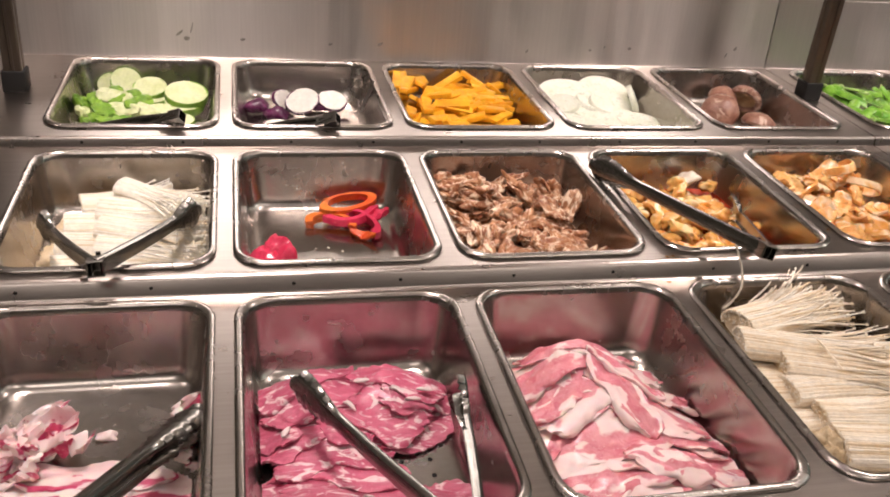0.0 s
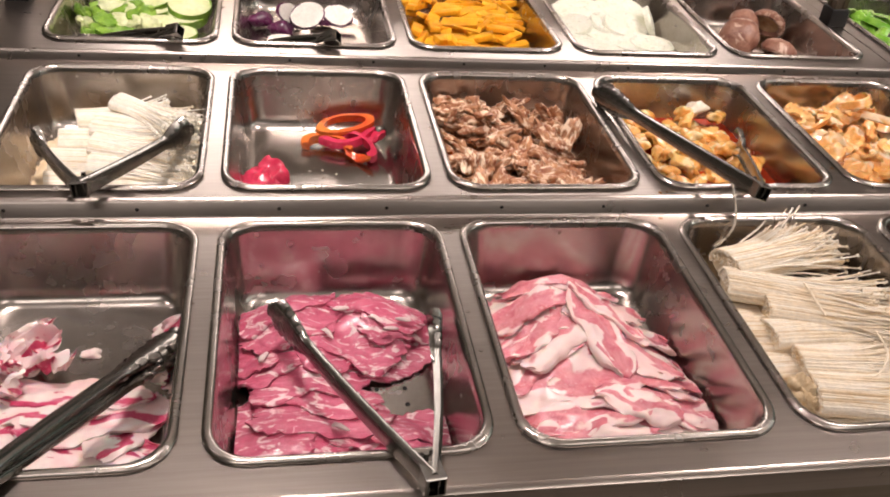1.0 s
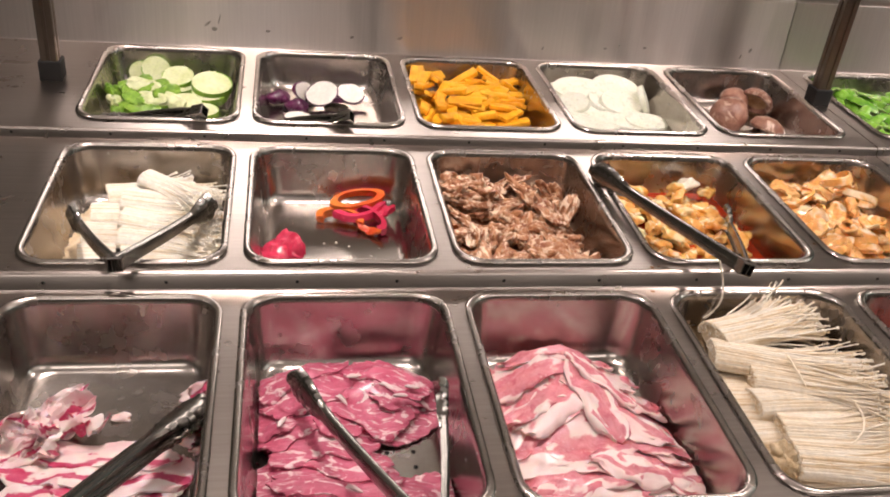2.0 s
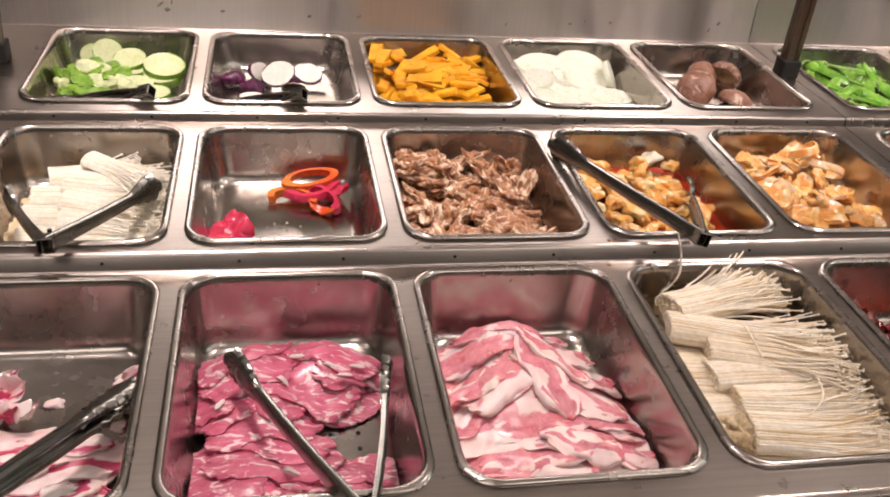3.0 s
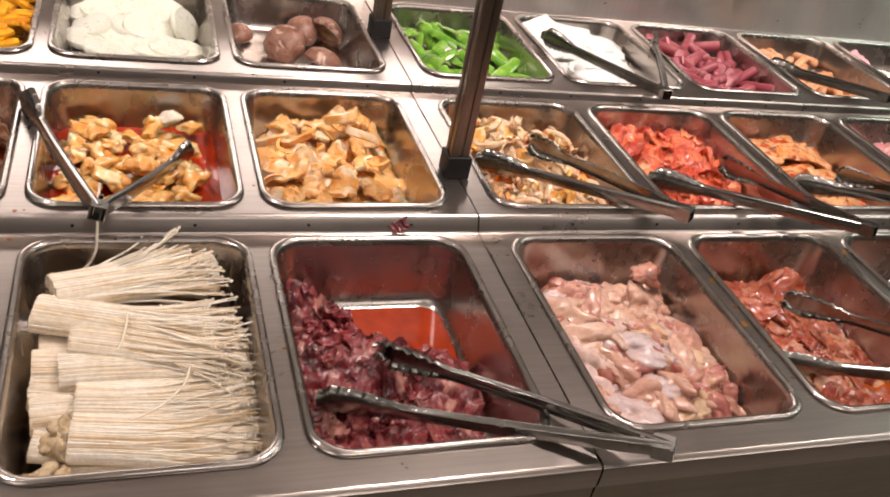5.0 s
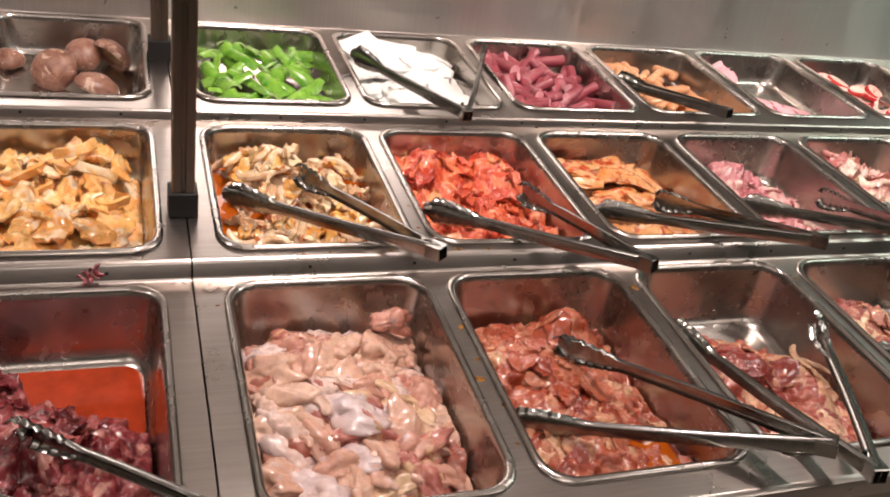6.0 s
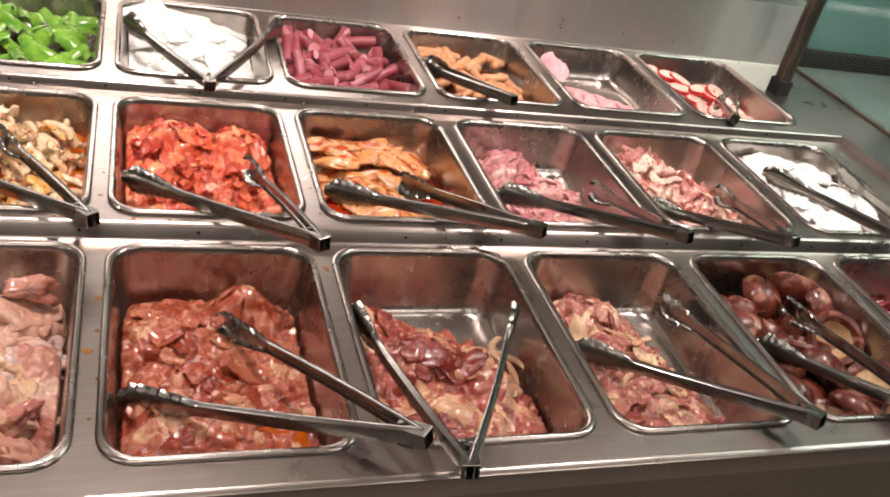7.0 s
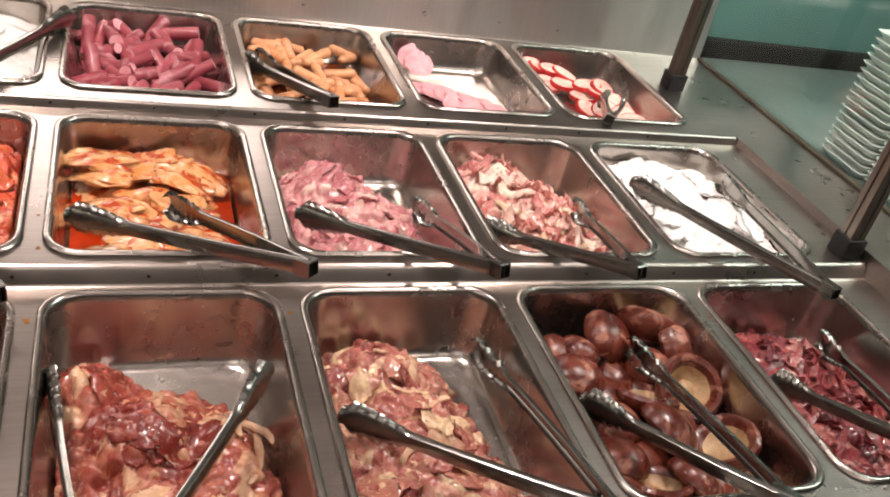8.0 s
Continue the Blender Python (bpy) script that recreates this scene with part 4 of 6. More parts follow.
r = heap("F2", "bacon_slices", "heaped raw bacon slices with broad white fat bands", "bacon")
h = mound(0.002, [(-0.30, 0.42, 0.72, 0.36, 0.058), (-0.15, 0.05, 0.8, 0.5, 0.054), (-0.05, -0.6, 0.95, 0.5, 0.030)], 0.002, 7.0)
filler(r, lambda u, v: h(u, v) - 0.004, BACON)
pile = Pile(h, 0.030)
for k, (u, v, a, l, w) in enumerate(sorted(((-0.40, -0.86, 2, 0.17, 0.080), (0.42, -0.88, -8, 0.15, 0.062), (0.72, -0.74, -46, 0.09, 0.046), (0.05, -0.66, 9, 0.21, 0.070), (0.58, -0.56, -28, 0.12, 0.060), (-0.45, -0.52, -3, 0.18, 0.074), (0.30, -0.42, -13, 0.20, 0.080), (-0.38, -0.24, 8, 0.20, 0.082), (0.66, -0.24, -52, 0.10, 0.050), (0.42, -0.10, -30, 0.17, 0.072),
                                    (-0.55, 0.04, 34, 0.17, 0.080), (0.15, 0.10, -36, 0.19, 0.080), (-0.60, 0.30, 46, 0.15, 0.074), (-0.22, 0.26, 36, 0.20, 0.088), (0.26, 0.32, -26, 0.17, 0.076), (-0.40, 0.56, 20, 0.18, 0.080), (0.12, 0.60, -14, 0.16, 0.070), (-0.10, 0.70, 4, 0.15, 0.060)), key=lambda p: p[1])):
    pile.lay(r, "slice", BACON, u, v, a, l, w, 0.0034, k + 40.0, 0.0062, 5, 40, 22, 0.012, 8.0, 0.13)
for k, (u, v, a, l, w) in enumerate(((0.06, 0.02, -74, 0.115, 0.050), (0.20, 0.22, -40, 0.10, 0.034), (0.22, -0.62, -20, 0.09, 0.040))):
    pile.lay(r, "slice", BACON, u, v, a, l, w, 0.006, k + 70.0, 0.006, 16, 30, 16, 0.006, 4.0, 0.05)


def enoki_bundle(seed, n, length, width, high, mat, loose=1.0, thick=1.0, sweep=0.0):
    """A clump of thin stems, cut flat at the root end, that run together and part towards their small round caps."""
    rnd = random.Random(seed)
    bm = bmesh.new()

    def lie(y, z, q, ey, ez):
        flow = 0.0035 * wob(y * 70, z * 70, seed * 1.7 + q * 1.6)
        part_q = q ** 3
        yy = y * (0.92 + 0.28 * q * q) + sweep * length * q * q + flow * q + ey * part_q
        zz = z * (1.0 - 0.30 * q) + 0.6 * flow * q - 0.05 * length * q * q + ez * part_q
        return yy, zz

    loops = []
    for k in range(9):
        q = k / 8 * 0.80
        ring = []
        for j in range(18):
            a = 2 * math.pi * j / 18
            yy, zz = lie(width * 0.42 * math.cos(a), high * 0.40 * math.sin(a), q, 0, 0)
            ring.append((length * (0.015 + q), yy * (1 - 0.2 * q), high * 0.5 + zz))
        loops.append(ring)
    rows = rings(bm, loops)
    bm.faces.new(rows[0][::-1])
    tones = [0.1] * len(bm.verts)
    for k in range(n):
        shell = rnd.random() < 0.75
        a = rnd.uniform(-0.4, math.pi + 0.4)
        deep = rnd.uniform(0.93, 1.05) if shell else rnd.uniform(0.2, 0.95)
        y, z = width * 0.44 * deep * math.cos(a), high * 0.44 * deep * math.sin(a)
        L = length * (rnd.uniform(0.80, 1.02) + 0.06 * wob(y * 90, seed))
        ey, ez = rnd.gauss(0, 0.0060 * loose), rnd.gauss(0.001, 0.0040 * loose)
        x0 = rnd.uniform(0, 0.004)
        pts = []
        for q in (0.0, 0.22, 0.45, 0.68, 0.86, 1.0):
            yy, zz = lie(y, z, q, ey, ez)
            pts.append((x0 + (L - x0) * q, yy, high * 0.5 + zz))
        rad = rnd.uniform(0.0009, 0.0016) * thick
        tube(bm, pts, [rad, rad, rad, rad * 0.95, rad * 0.9, rad * 0.8], 5)
        cr = rnd.uniform(0.0018, 0.0034)
        c = Vector(pts[-1])
        tip = [bm.verts.new(c + Vector(q) * cr) for q in ((1, 0, 0), (-0.8, 0, 0), (0, 1, 0), (0, -1, 0), (0, 0, 1), (0, 0, -1))]
        for i, j, l in ((0, 2, 4), (2, 1, 4), (1, 3, 4), (3, 0, 4), (2, 0, 5), (1, 2, 5), (3, 1, 5), (0, 3, 5)):
            bm.faces.new((tip[i], tip[j], tip[l]))
        tones += [rnd.uniform(0.05, 1.0)] * (len(bm.verts) - len(tones))
    return toned(finish("clump", bm, mat), tones)


def enoki_root(seed, width, high):
    bm = bmesh.new()
    bmesh.ops.create_icosphere(bm, subdivisions=3, radius=1.0)
    for v in bm.verts:
        p = v.co.copy()
        k = 1 + 0.35 * noise.noise(p * 2.2 + Vector((seed, 0, 0))) + 0.2 * noise.noise(p * 6 + Vector((0, seed, 0)))
        v.co = Vector((p.x * 0.013, p.y * width * 0.36, p.z * high * 0.42 + high * 0.45)) * k
    return finish("root", bm, ROOT)


r = heap("F3", "enoki_mushrooms", "layered bundles of cream enoki mushrooms with thin stems", "enoki mushrooms")
h = mound(0.0, [(-0.2, 0.60, 0.5, 0.34, 0.054), (-0.2, 0.1, 0.6, 0.4, 0.042), (-0.15, -0.35, 0.65, 0.4, 0.030), (0.05, -0.8, 0.6, 0.25, 0.010)], 0.002, 2.0)
filler(r, lambda u, v: h(u, v) - 0.006, ENOKI, grain=0.003)
for k, (u, v, z, yaw, n, L, wd, hg, sweep) in enumerate(((-0.72, 0.62, 0.066, 12, 330, 0.175, 0.058, 0.040, 0.06), (-0.86, 0.44, 0.064, -8, 340, 0.190, 0.050, 0.032, 0.02), (-0.82, 0.22, 0.046, 3, 260, 0.140, 0.046, 0.030, 0.0), (-0.52, 0.20, 0.054, -5, 330, 0.165, 0.052, 0.034, 0.0), (-0.98, 0.02, 0.046, 2, 260, 0.160, 0.044, 0.028, -0.02),
                                                  (-0.95, -0.10, 0.040, -3, 320, 0.195, 0.056, 0.032, 0.05), (-0.62, -0.08, 0.048, 4, 300, 0.175, 0.046, 0.028, 0.03), (-0.92, -0.32, 0.032, 5, 320, 0.190, 0.060, 0.034, 0.02), (-0.46, -0.34, 0.042, -2, 340, 0.168, 0.056, 0.036, 0.06), (-0.48, -0.60, 0.030, -4, 340, 0.166, 0.062, 0.036, 0.05),
                                                  (-0.70, -0.66, 0.010, 6, 260, 0.150, 0.060, 0.034, 0.0), (-0.56, -0.86, 0.008, 1, 320, 0.170, 0.056, 0.034, 0.02), (-0.80, -0.52, 0.020, -7, 200, 0.120, 0.046, 0.028, 0.0))):
    b = place(r, "clump", enoki_bundle(60 + k, n + 120, L * 1.12, wd * 1.2, hg, ENOKI, 2.3, 1.0, sweep * 2.0), u - 0.14 if u > -0.85 else -1.0, v, z + 0.006 * math.sin(k * 2.3), 4 * math.sin(k * 1.7), 3, yaw * 1.5)
    if k in (9, 11):
        root = new("root", enoki_root(k + 1.0, wd, hg))
        root.parent = b
for k, (u, v, z) in enumerate(((-0.58, -0.54, 0.050), (-0.66, -0.64, 0.040), (-0.52, -0.70, 0.044), (-0.66, -0.80, 0.030), (-0.52, -0.88, 0.034), (-0.78, -0.84, 0.022))):
    place(r, "root", chunk_mesh("root", ROOT, 0.022, 0.022, 0.022, k + 3, 0.6, 3, 0.45), u - 0.12, v, z + 0.006, 20 * k, 10, 40 * k)
strays = [worm_mesh("stem", ENOKI, 0.07 + 0.02 * s, 0.0013, s + 31, 0.03 + 0.04 * s, 6, 14, 1.0, 0.2) for s in range(3)]
for k, (u, v, z, rx, yaw) in enumerate(((-0.15, 0.10, 0.096, 8, 75), (-0.80, 0.28, 0.078, 10, 150), (0.25, -0.45, 0.080, -4, 20))):
    place(r, "stem", strays[k % 3], u, v, z, rx, 4, yaw)


def stem_at(points, rad):
    bm = bmesh.new()
    q = [Vector(p) - r.location for p in points]
    q = [q[0] * 2 - q[1]] + q + [q[-1] * 2 - q[-2]]
    fine = []
    for a, b, c, d in zip(q, q[1:], q[2:], q[3:]):
        for f in (0.0, 0.25, 0.5, 0.75):
            fine.append(0.5 * (2 * b + (c - a) * f + (2 * a - 5 * b + 4 * c - d) * f * f + (3 * b - a - 3 * c + d) * f ** 3))
    tube(bm, fine, [rad] * len(fine), 6)
    part("stem", toned(finish("stem", bm, ENOKI), 0.7), None, r)


stem_at(((0.664, 0.415, 0.906), (0.662, 0.398, 0.893), (0.661, 0.380, 0.880), (0.661, 0.366, 0.867), (0.659, 0.357, 0.846), (0.650, 0.358, 0.824), (0.638, 0.358, 0.813)), 0.0016)
stem_at(((0.700, 0.345, 0.838), (0.722, 0.358, 0.846), (0.740, 0.366, 0.855), (0.752, 0.371, 0.864), (0.758, 0.375, 0.872)), 0.0015)
stem_at(((0.66, 0.335, 0.838), (0.69, 0.352, 0.846), (0.708, 0.366, 0.852), (0.713, 0.374, 0.858)), 0.0014)

r = heap("F4", "dark_beef_strips", "dark red shredded raw beef strips lying in red juice", "raw beef")
h = mound(0.002, [(-0.85, 0.75, 0.28, 0.32, 0.062), (-0.70, 0.2, 0.45, 0.5, 0.05), (-0.15, 0.05, 0.6, 0.34, 0.044), (0.5, -0.12, 0.4, 0.34, 0.040), (-0.1, -0.6, 0.9, 0.4, 0.028)], 0.005, 9.0)
mass(r, h, P_DARK, 41, 0.028, 420, 0.007, 0.010, lean=0.45, grain=0.002)
pile = Pile(lambda u, v: h(u, v) + 0.003, 0.008)
pile.strew(r, "strip", [P_DARK], 60, 43, 0.034, 0.016, 0.0036, least=0.018, size=(0.6, 1.3), wave=0.004, tension=5, nx=14, ny=9, curl=0.03, rag=0.12)
liquid(r, BLOOD, 0.006, -0.95, 0.95, -0.60, 0.98, "red_juice")

r = heap("F5", "chicken_pieces", "raw pale pink chicken pieces with skin, heaped", "raw chicken")
h = mound(0.020, [(-0.35, 0.40, 0.8, 0.45, 0.060), (-0.3, -0.1, 1.0, 0.5, 0.060), (-0.1, -0.6, 1.0, 0.5, 0.048)], 0.010, 11.0)
mass(r, lambda u, v: h(u, v) - 0.010, P_CHICK, 50, 0.070, 110, 0.020, 0.004, 1.8, 0.3, 0.002)
FLESH = food("chicken_flesh", "a0524a", "cc8476", "dcb48c", 0.30, 22, 1.2, (1, 1.5, 1), (0.16, 0.36), 0.4, 0.0015, wet=0.5)
YELLOW = food("chicken_fat", "d4a884", "e4c4a0", None, 0, 30, 0.8, (1, 1, 1), (0.2, 0.4), 0.4, 0.0015, wet=0.4)
m = [toned(chunk_mesh("piece", P_CHICK, 0.088 - 0.006 * (s % 4), 0.044, 0.026, s + 3, 0.8, 4, 0.18, 0.16), 0.1 + 0.11 * s) for s in range(8)] + [chunk_mesh("piece", FLESH, 0.070, 0.034, 0.028, s + 13, 0.8, 4, 0.25, 0.22) for s in range(3)] + [chunk_mesh("piece", YELLOW, 0.064, 0.026, 0.018, s + 18, 0.6, 4, 0.25, 0.16) for s in range(2)]
scatter(r, "piece", m, 48, h, 51, 24, 0.002, spread=0.022, area=(-0.80, 0.74, -0.86, 0.70))
place(r, "piece", m[0], 0.66, 0.80, 0.076, 30, 10, 15, 0.72)

r = heap("F6", "marinated_pork_strips", "red-orange marinated raw pork strips with oily sauce", "marinated pork")
h = mound(0.010, [(-0.45, 0.3, 0.7, 0.55, 0.056), (-0.4, -0.25, 0.75, 0.6, 0.050), (0.30, 0.75, 0.36, 0.2, 0.068), (-0.2, -0.85, 1.0, 0.25, 0.024)], 0.006, 13.0)
mass(r, h, P_PORK, 61, 0.030, 520, 0.007, 0.008, lean=0.35, grain=0.002)
pile = Pile(lambda u, v: h(u, v) + 0.002, 0.008)
pile.strew(r, "strip", [P_PORK], 34, 62, 0.046, 0.028, 0.0038, least=0.018, size=(0.6, 1.2), wave=0.003, tension=7, nx=16, ny=11, curl=0.015, rag=0.12)
liquid(r, ORANGE_OIL, 0.024, -0.97, 0.85, -0.97, -0.3)

r = heap("F7", "marinated_beef_slices", "brown-red marinated raw beef slices with pale fat", "marinated beef")
h = mound(0.0, [(-0.75, 0.58, 0.32, 0.28, 0.054), (-0.20, 0.12, 0.6, 0.38, 0.052), (0.50, -0.12, 0.32, 0.45, 0.044), (0.0, -0.6, 0.95, 0.45, 0.038)], 0.006, 15.0)
mass(r, h, P_BEEF, 71, 0.038, 420, 0.008, 0.010, lean=0.4, grain=0.002)
pile = Pile(lambda u, v: h(u, v) + 0.002, 0.008)
pile.strew(r, "slice", [P_BEEF], 20, 73, 0.066, 0.036, 0.0042, least=0.016, size=(0.5, 1.25), wave=0.004, tension=7, nx=20, ny=13, curl=0.012, rag=0.12)
fatty = [worm_mesh("fat_strip", CREAM_WET, 0.040, 0.0042, s + 80, 0.26, 7, 12, 0.6) for s in range(4)]
frill = [worm_mesh("fat_strip", CREAM_WET, 0.075, 0.0050, s + 81, 0.30 - 0.22 * s, 8, 14, 0.7, 0.5) for s in range(3)]
for k, (u, v, z, rz) in enumerate(((0.74, 0.02, 0.050, 80), (0.78, -0.20, 0.042, 50), (0.70, 0.16, 0.050, 110))):
    place(r, "fat_strip", frill[k % 3], u, v, z, 8, 6, rz)

r = heap("F8", "marinated_duck_slices", "pinkish brown marinated raw meat slices, heaped", "marinated meat")
h = mound(0.0, [(-0.38, 0.56, 0.62, 0.36, 0.062), (-0.25, 0.05, 0.65, 0.5, 0.056), (-0.15, -0.6, 0.75, 0.45, 0.046)], 0.006, 17.0)
mass(r, h, P_DUCK, 81, 0.030, 480, 0.008, 0.010, lean=0.4, grain=0.002)
pile = Pile(lambda u, v: h(u, v) + 0.002, 0.008)
pile.strew(r, "slice", [P_DUCK], 26, 83, 0.052, 0.030, 0.0040, least=0.016, size=(0.5, 1.2), wave=0.004, tension=6, nx=16, ny=11, curl=0.015, rag=0.12)
scatter(r, "fat_strip", fatty, 8, h, 82, 26, 0.010, least=0.03)
liquid(r, BROWNOIL, 0.003, -0.9, 0.5, -0.97, -0.2)


def cap_mesh(name, mats, rad, seed, hollow=True):
    """A mushroom: a domed cap over a gilled, hollow underside with a cut stem."""
    bm = bmesh.new()
    n = 20
    def lp(rr, z):
        return [(rad * rr * math.cos(a) * (1 + 0.10 * wob(math.cos(a) * 1.5, math.sin(a) * 1.5, seed)), rad * rr * math.sin(a) * (1 + 0.10 * wob(math.sin(a), math.cos(a) * 1.4, seed + 4)), rad * (z + 0.05 * wob(rr * 3, z * 3, seed))) for a in [2 * math.pi * j / n for j in range(n)]]
    rows = [(0.02, 0.62), (0.3, 0.60), (0.6, 0.50), (0.85, 0.32), (0.98, 0.08), (1.0, -0.08), (0.90, -0.20), (0.76, -0.16), (0.64, 0.0), (0.48, 0.16), (0.30, 0.24), (0.20, 0.20), (0.12, 0.16), (0.02, 0.16)]
    rings(bm, [lp(a, b) for a, b in rows])
    bmesh.ops.recalc_face_normals(bm, faces=bm.faces)
    for f in bm.faces:
        c = f.calc_center_median()
        f.material_index = 1 if c.z < 0.26 * rad and math.hypot(c.x, c.y) < 0.66 * rad else 0
    return finish(name, bm, mats)


r = heap("F9", "wet_shiitake_mushrooms", "glossy dark brown shiitake caps, some turned gills up", "shiitake mushrooms")
caps = [cap_mesh("cap", [SHIITAKE, GILL], 0.037, s + 1.0) for s in range(4)]
rnd = random.Random(5)
for u, v, z, flip, sc in ((-0.85, 0.80, 0.046, 0, 0.8), (-0.80, 0.42, 0.052, 0, 1.1), (-0.50, 0.78, 0.05, 10, 0.8), (0.02, 0.92, 0.058, 20, 1.05), (0.72, 1.0, 0.066, 130, 1.2), (1.0, 0.72, 0.056, 60, 1.15),
                          (0.45, 0.55, 0.046, 20, 0.9), (0.12, 0.12, 0.050, 165, 1.1), (0.80, 0.16, 0.054, 155, 1.25), (0.1, -0.30, 0.05, 40, 1.15), (0.80, -0.52, 0.050, 150, 1.2), (-0.6, -0.15, 0.046, 0, 1.0),
                          (-0.45, -0.85, 0.044, 155, 1.1), (0.05, -0.85, 0.042, 30, 1.0), (0.95, -0.95, 0.034, 165, 0.9), (-0.7, -0.5, 0.036, 10, 1.0), (0.1, 0.6, 0.02, 10, 1.0), (-0.3, 0.3, 0.022, 0, 1.0), (0.5, -0.2, 0.022, 0, 0.9),
                          (-0.85, -0.9, 0.03, 20, 1.0), (0.6, 0.5, 0.02, 0, 1.0), (-0.3, -0.4, 0.02, 0, 1.0), (0.4, -0.75, 0.02, 0, 1.1), (-0.85, 0.1, 0.02, 0, 1.0)):
    place(r, "cap", rnd.choice(caps), u * 0.86, v * 0.9, z, flip + rnd.uniform(-15, 15), rnd.uniform(-25, 25), rnd.uniform(0, 360), sc)

r = heap("F10", "dark_meat_strips", "dark red raw meat strips with pale fat, heaped", "raw meat")
h = mound(0.006, [(-0.3, 0.4, 0.8, 0.5, 0.056), (-0.1, -0.3, 0.8, 0.6, 0.05)], 0.007, 19.0)
mass(r, h, P_DARK, 90, 0.034, 380, 0.007, 0.008, lean=0.4)
pile = Pile(h, 0.012)
pile.strew(r, "strip", [P_DARK], 54, 91, 0.046, 0.022, 0.004, least=0.014, size=(0.55, 1.3), wave=0.004, tension=5, nx=13, ny=9, curl=0.03, rag=0.10)

# ---------------------------------------------------------------- middle row
r = heap("M0", "shredded_enoki", "pale cream heap of pulled enoki stems", "enoki mushrooms")
h = mound(0.001, [(0.0, 0.45, 0.6, 0.42, 0.050), (0.05, 0.05, 0.75, 0.5, 0.040), (0.15, -0.55, 0.8, 0.45, 0.020)], 0.003, 21.0)
filler(r, lambda u, v: h(u, v), ENOKI_W, grain=0.004)
for k, (u, v, z, yaw, L, wd) in enumerate(((-0.55, 0.55, 0.034, 14, 0.13, 0.060), (-0.30, 0.40, 0.040, -4, 0.14, 0.062), (-0.70, 0.25, 0.026, 8, 0.15, 0.062), (-0.25, 0.12, 0.034, -12, 0.14, 0.060), (-0.75, -0.02, 0.018, 4, 0.16, 0.060), (-0.25, -0.14, 0.024, -6, 0.14, 0.058), (-0.75, -0.32, 0.008, 10, 0.15, 0.056), (-0.2, -0.40, 0.014, 2, 0.13, 0.060), (-0.8, -0.6, 0.002, -4, 0.15, 0.054), (-0.15, -0.66, 0.006, 6, 0.13, 0.056), (-0.05, 0.72, 0.052, -34, 0.125, 0.044))):
    place(r, "clump", enoki_bundle(200 + k, 300, L, wd, 0.026, ENOKI_W, 1.9, 0.8), u, v, z, 0, 2, yaw)

r = heap("M1", "bell_pepper_pieces", "few cut red and orange bell pepper pieces with seeds", "bell pepper")


def pepper_ring(name, mats, rx, ry, wide, th, seed, arc=1.0):
    bm = bmesh.new()
    n = 26
    loops = []
    for k in range(n + 1):
        a = 2 * math.pi * arc * k / n
        w = 1 + 0.10 * math.cos(3 * a + seed)
        o = Vector((rx * w * math.cos(a), ry * w * math.sin(a), 0.003 * math.sin(2 * a + seed)))
        i = o * (1 - th / max(rx, ry))
        z = Vector((0, 0, wide / 2))
        loops.append([o + z * 0.8, o * 1.02, o - z * 0.8, i - z, i, i + z])
    rings(bm, loops, True, arc < 1)
    bmesh.ops.recalc_face_normals(bm, faces=bm.faces)
    return finish(name, bm, mats)


place(r, "pepper_piece", pepper_ring("pepper_piece", PEPPER_O, 0.046, 0.020, 0.013, 0.013, 1.0), 0.34, 0.72, 0.030, 14, -4, 14)
place(r, "pepper_piece", pepper_ring("pepper_piece", PEPPER_R, 0.048, 0.024, 0.014, 0.012, 2.0, 0.85), 0.38, 0.60, 0.018, 10, 0, 200)
place(r, "pepper_piece", pepper_ring("pepper_piece", PEPPER_O, 0.040, 0.024, 0.016, 0.011, 3.0, 0.55), 0.12, 0.46, 0.012, 14, 0, -25)
place(r, "pepper_piece", pepper_ring("pepper_piece", PEPPER_R, 0.038, 0.022, 0.016, 0.011, 4.0, 0.55), 0.50, 0.44, 0.014, 12, 4, -60)
place(r, "pepper_piece", slice_mesh("pepper_piece", PEPPER_R, 0.06, 0.03, 0.006, 6, 0.004, 0.010), 0.72, 0.58, 0.020, 20, -14, -40)
place(r, "pepper_piece", slice_mesh("pepper_piece", PEPPER_O, 0.05, 0.014, 0.005, 8, 0.004, 0.010), 0.50, 0.30, 0.008, 10, 0, -40)
place(r, "pepper_piece", slice_mesh("pepper_piece", PEPPER_R, 0.058, 0.040, 0.006, 7, 0.004, -0.016), -0.70, -0.14, 0.026, 40, 10, -45)
place(r, "pepper_piece", slice_mesh("pepper_piece", PEPPER_R, 0.05, 0.034, 0.006, 9, 0.004, -0.014), -0.86, -0.22, 0.020, 30, 0, -20)
seed_m = chunk_mesh("seed", GARLIC, 0.0045, 0.003, 0.0016, 1, 0.2, 1)
scatter(r, "seed", [seed_m], 34, lambda u, v: 0.0012, 111, 10, 0, area=(-0.95, 0.7, -0.95, 0.1), least=0.0)

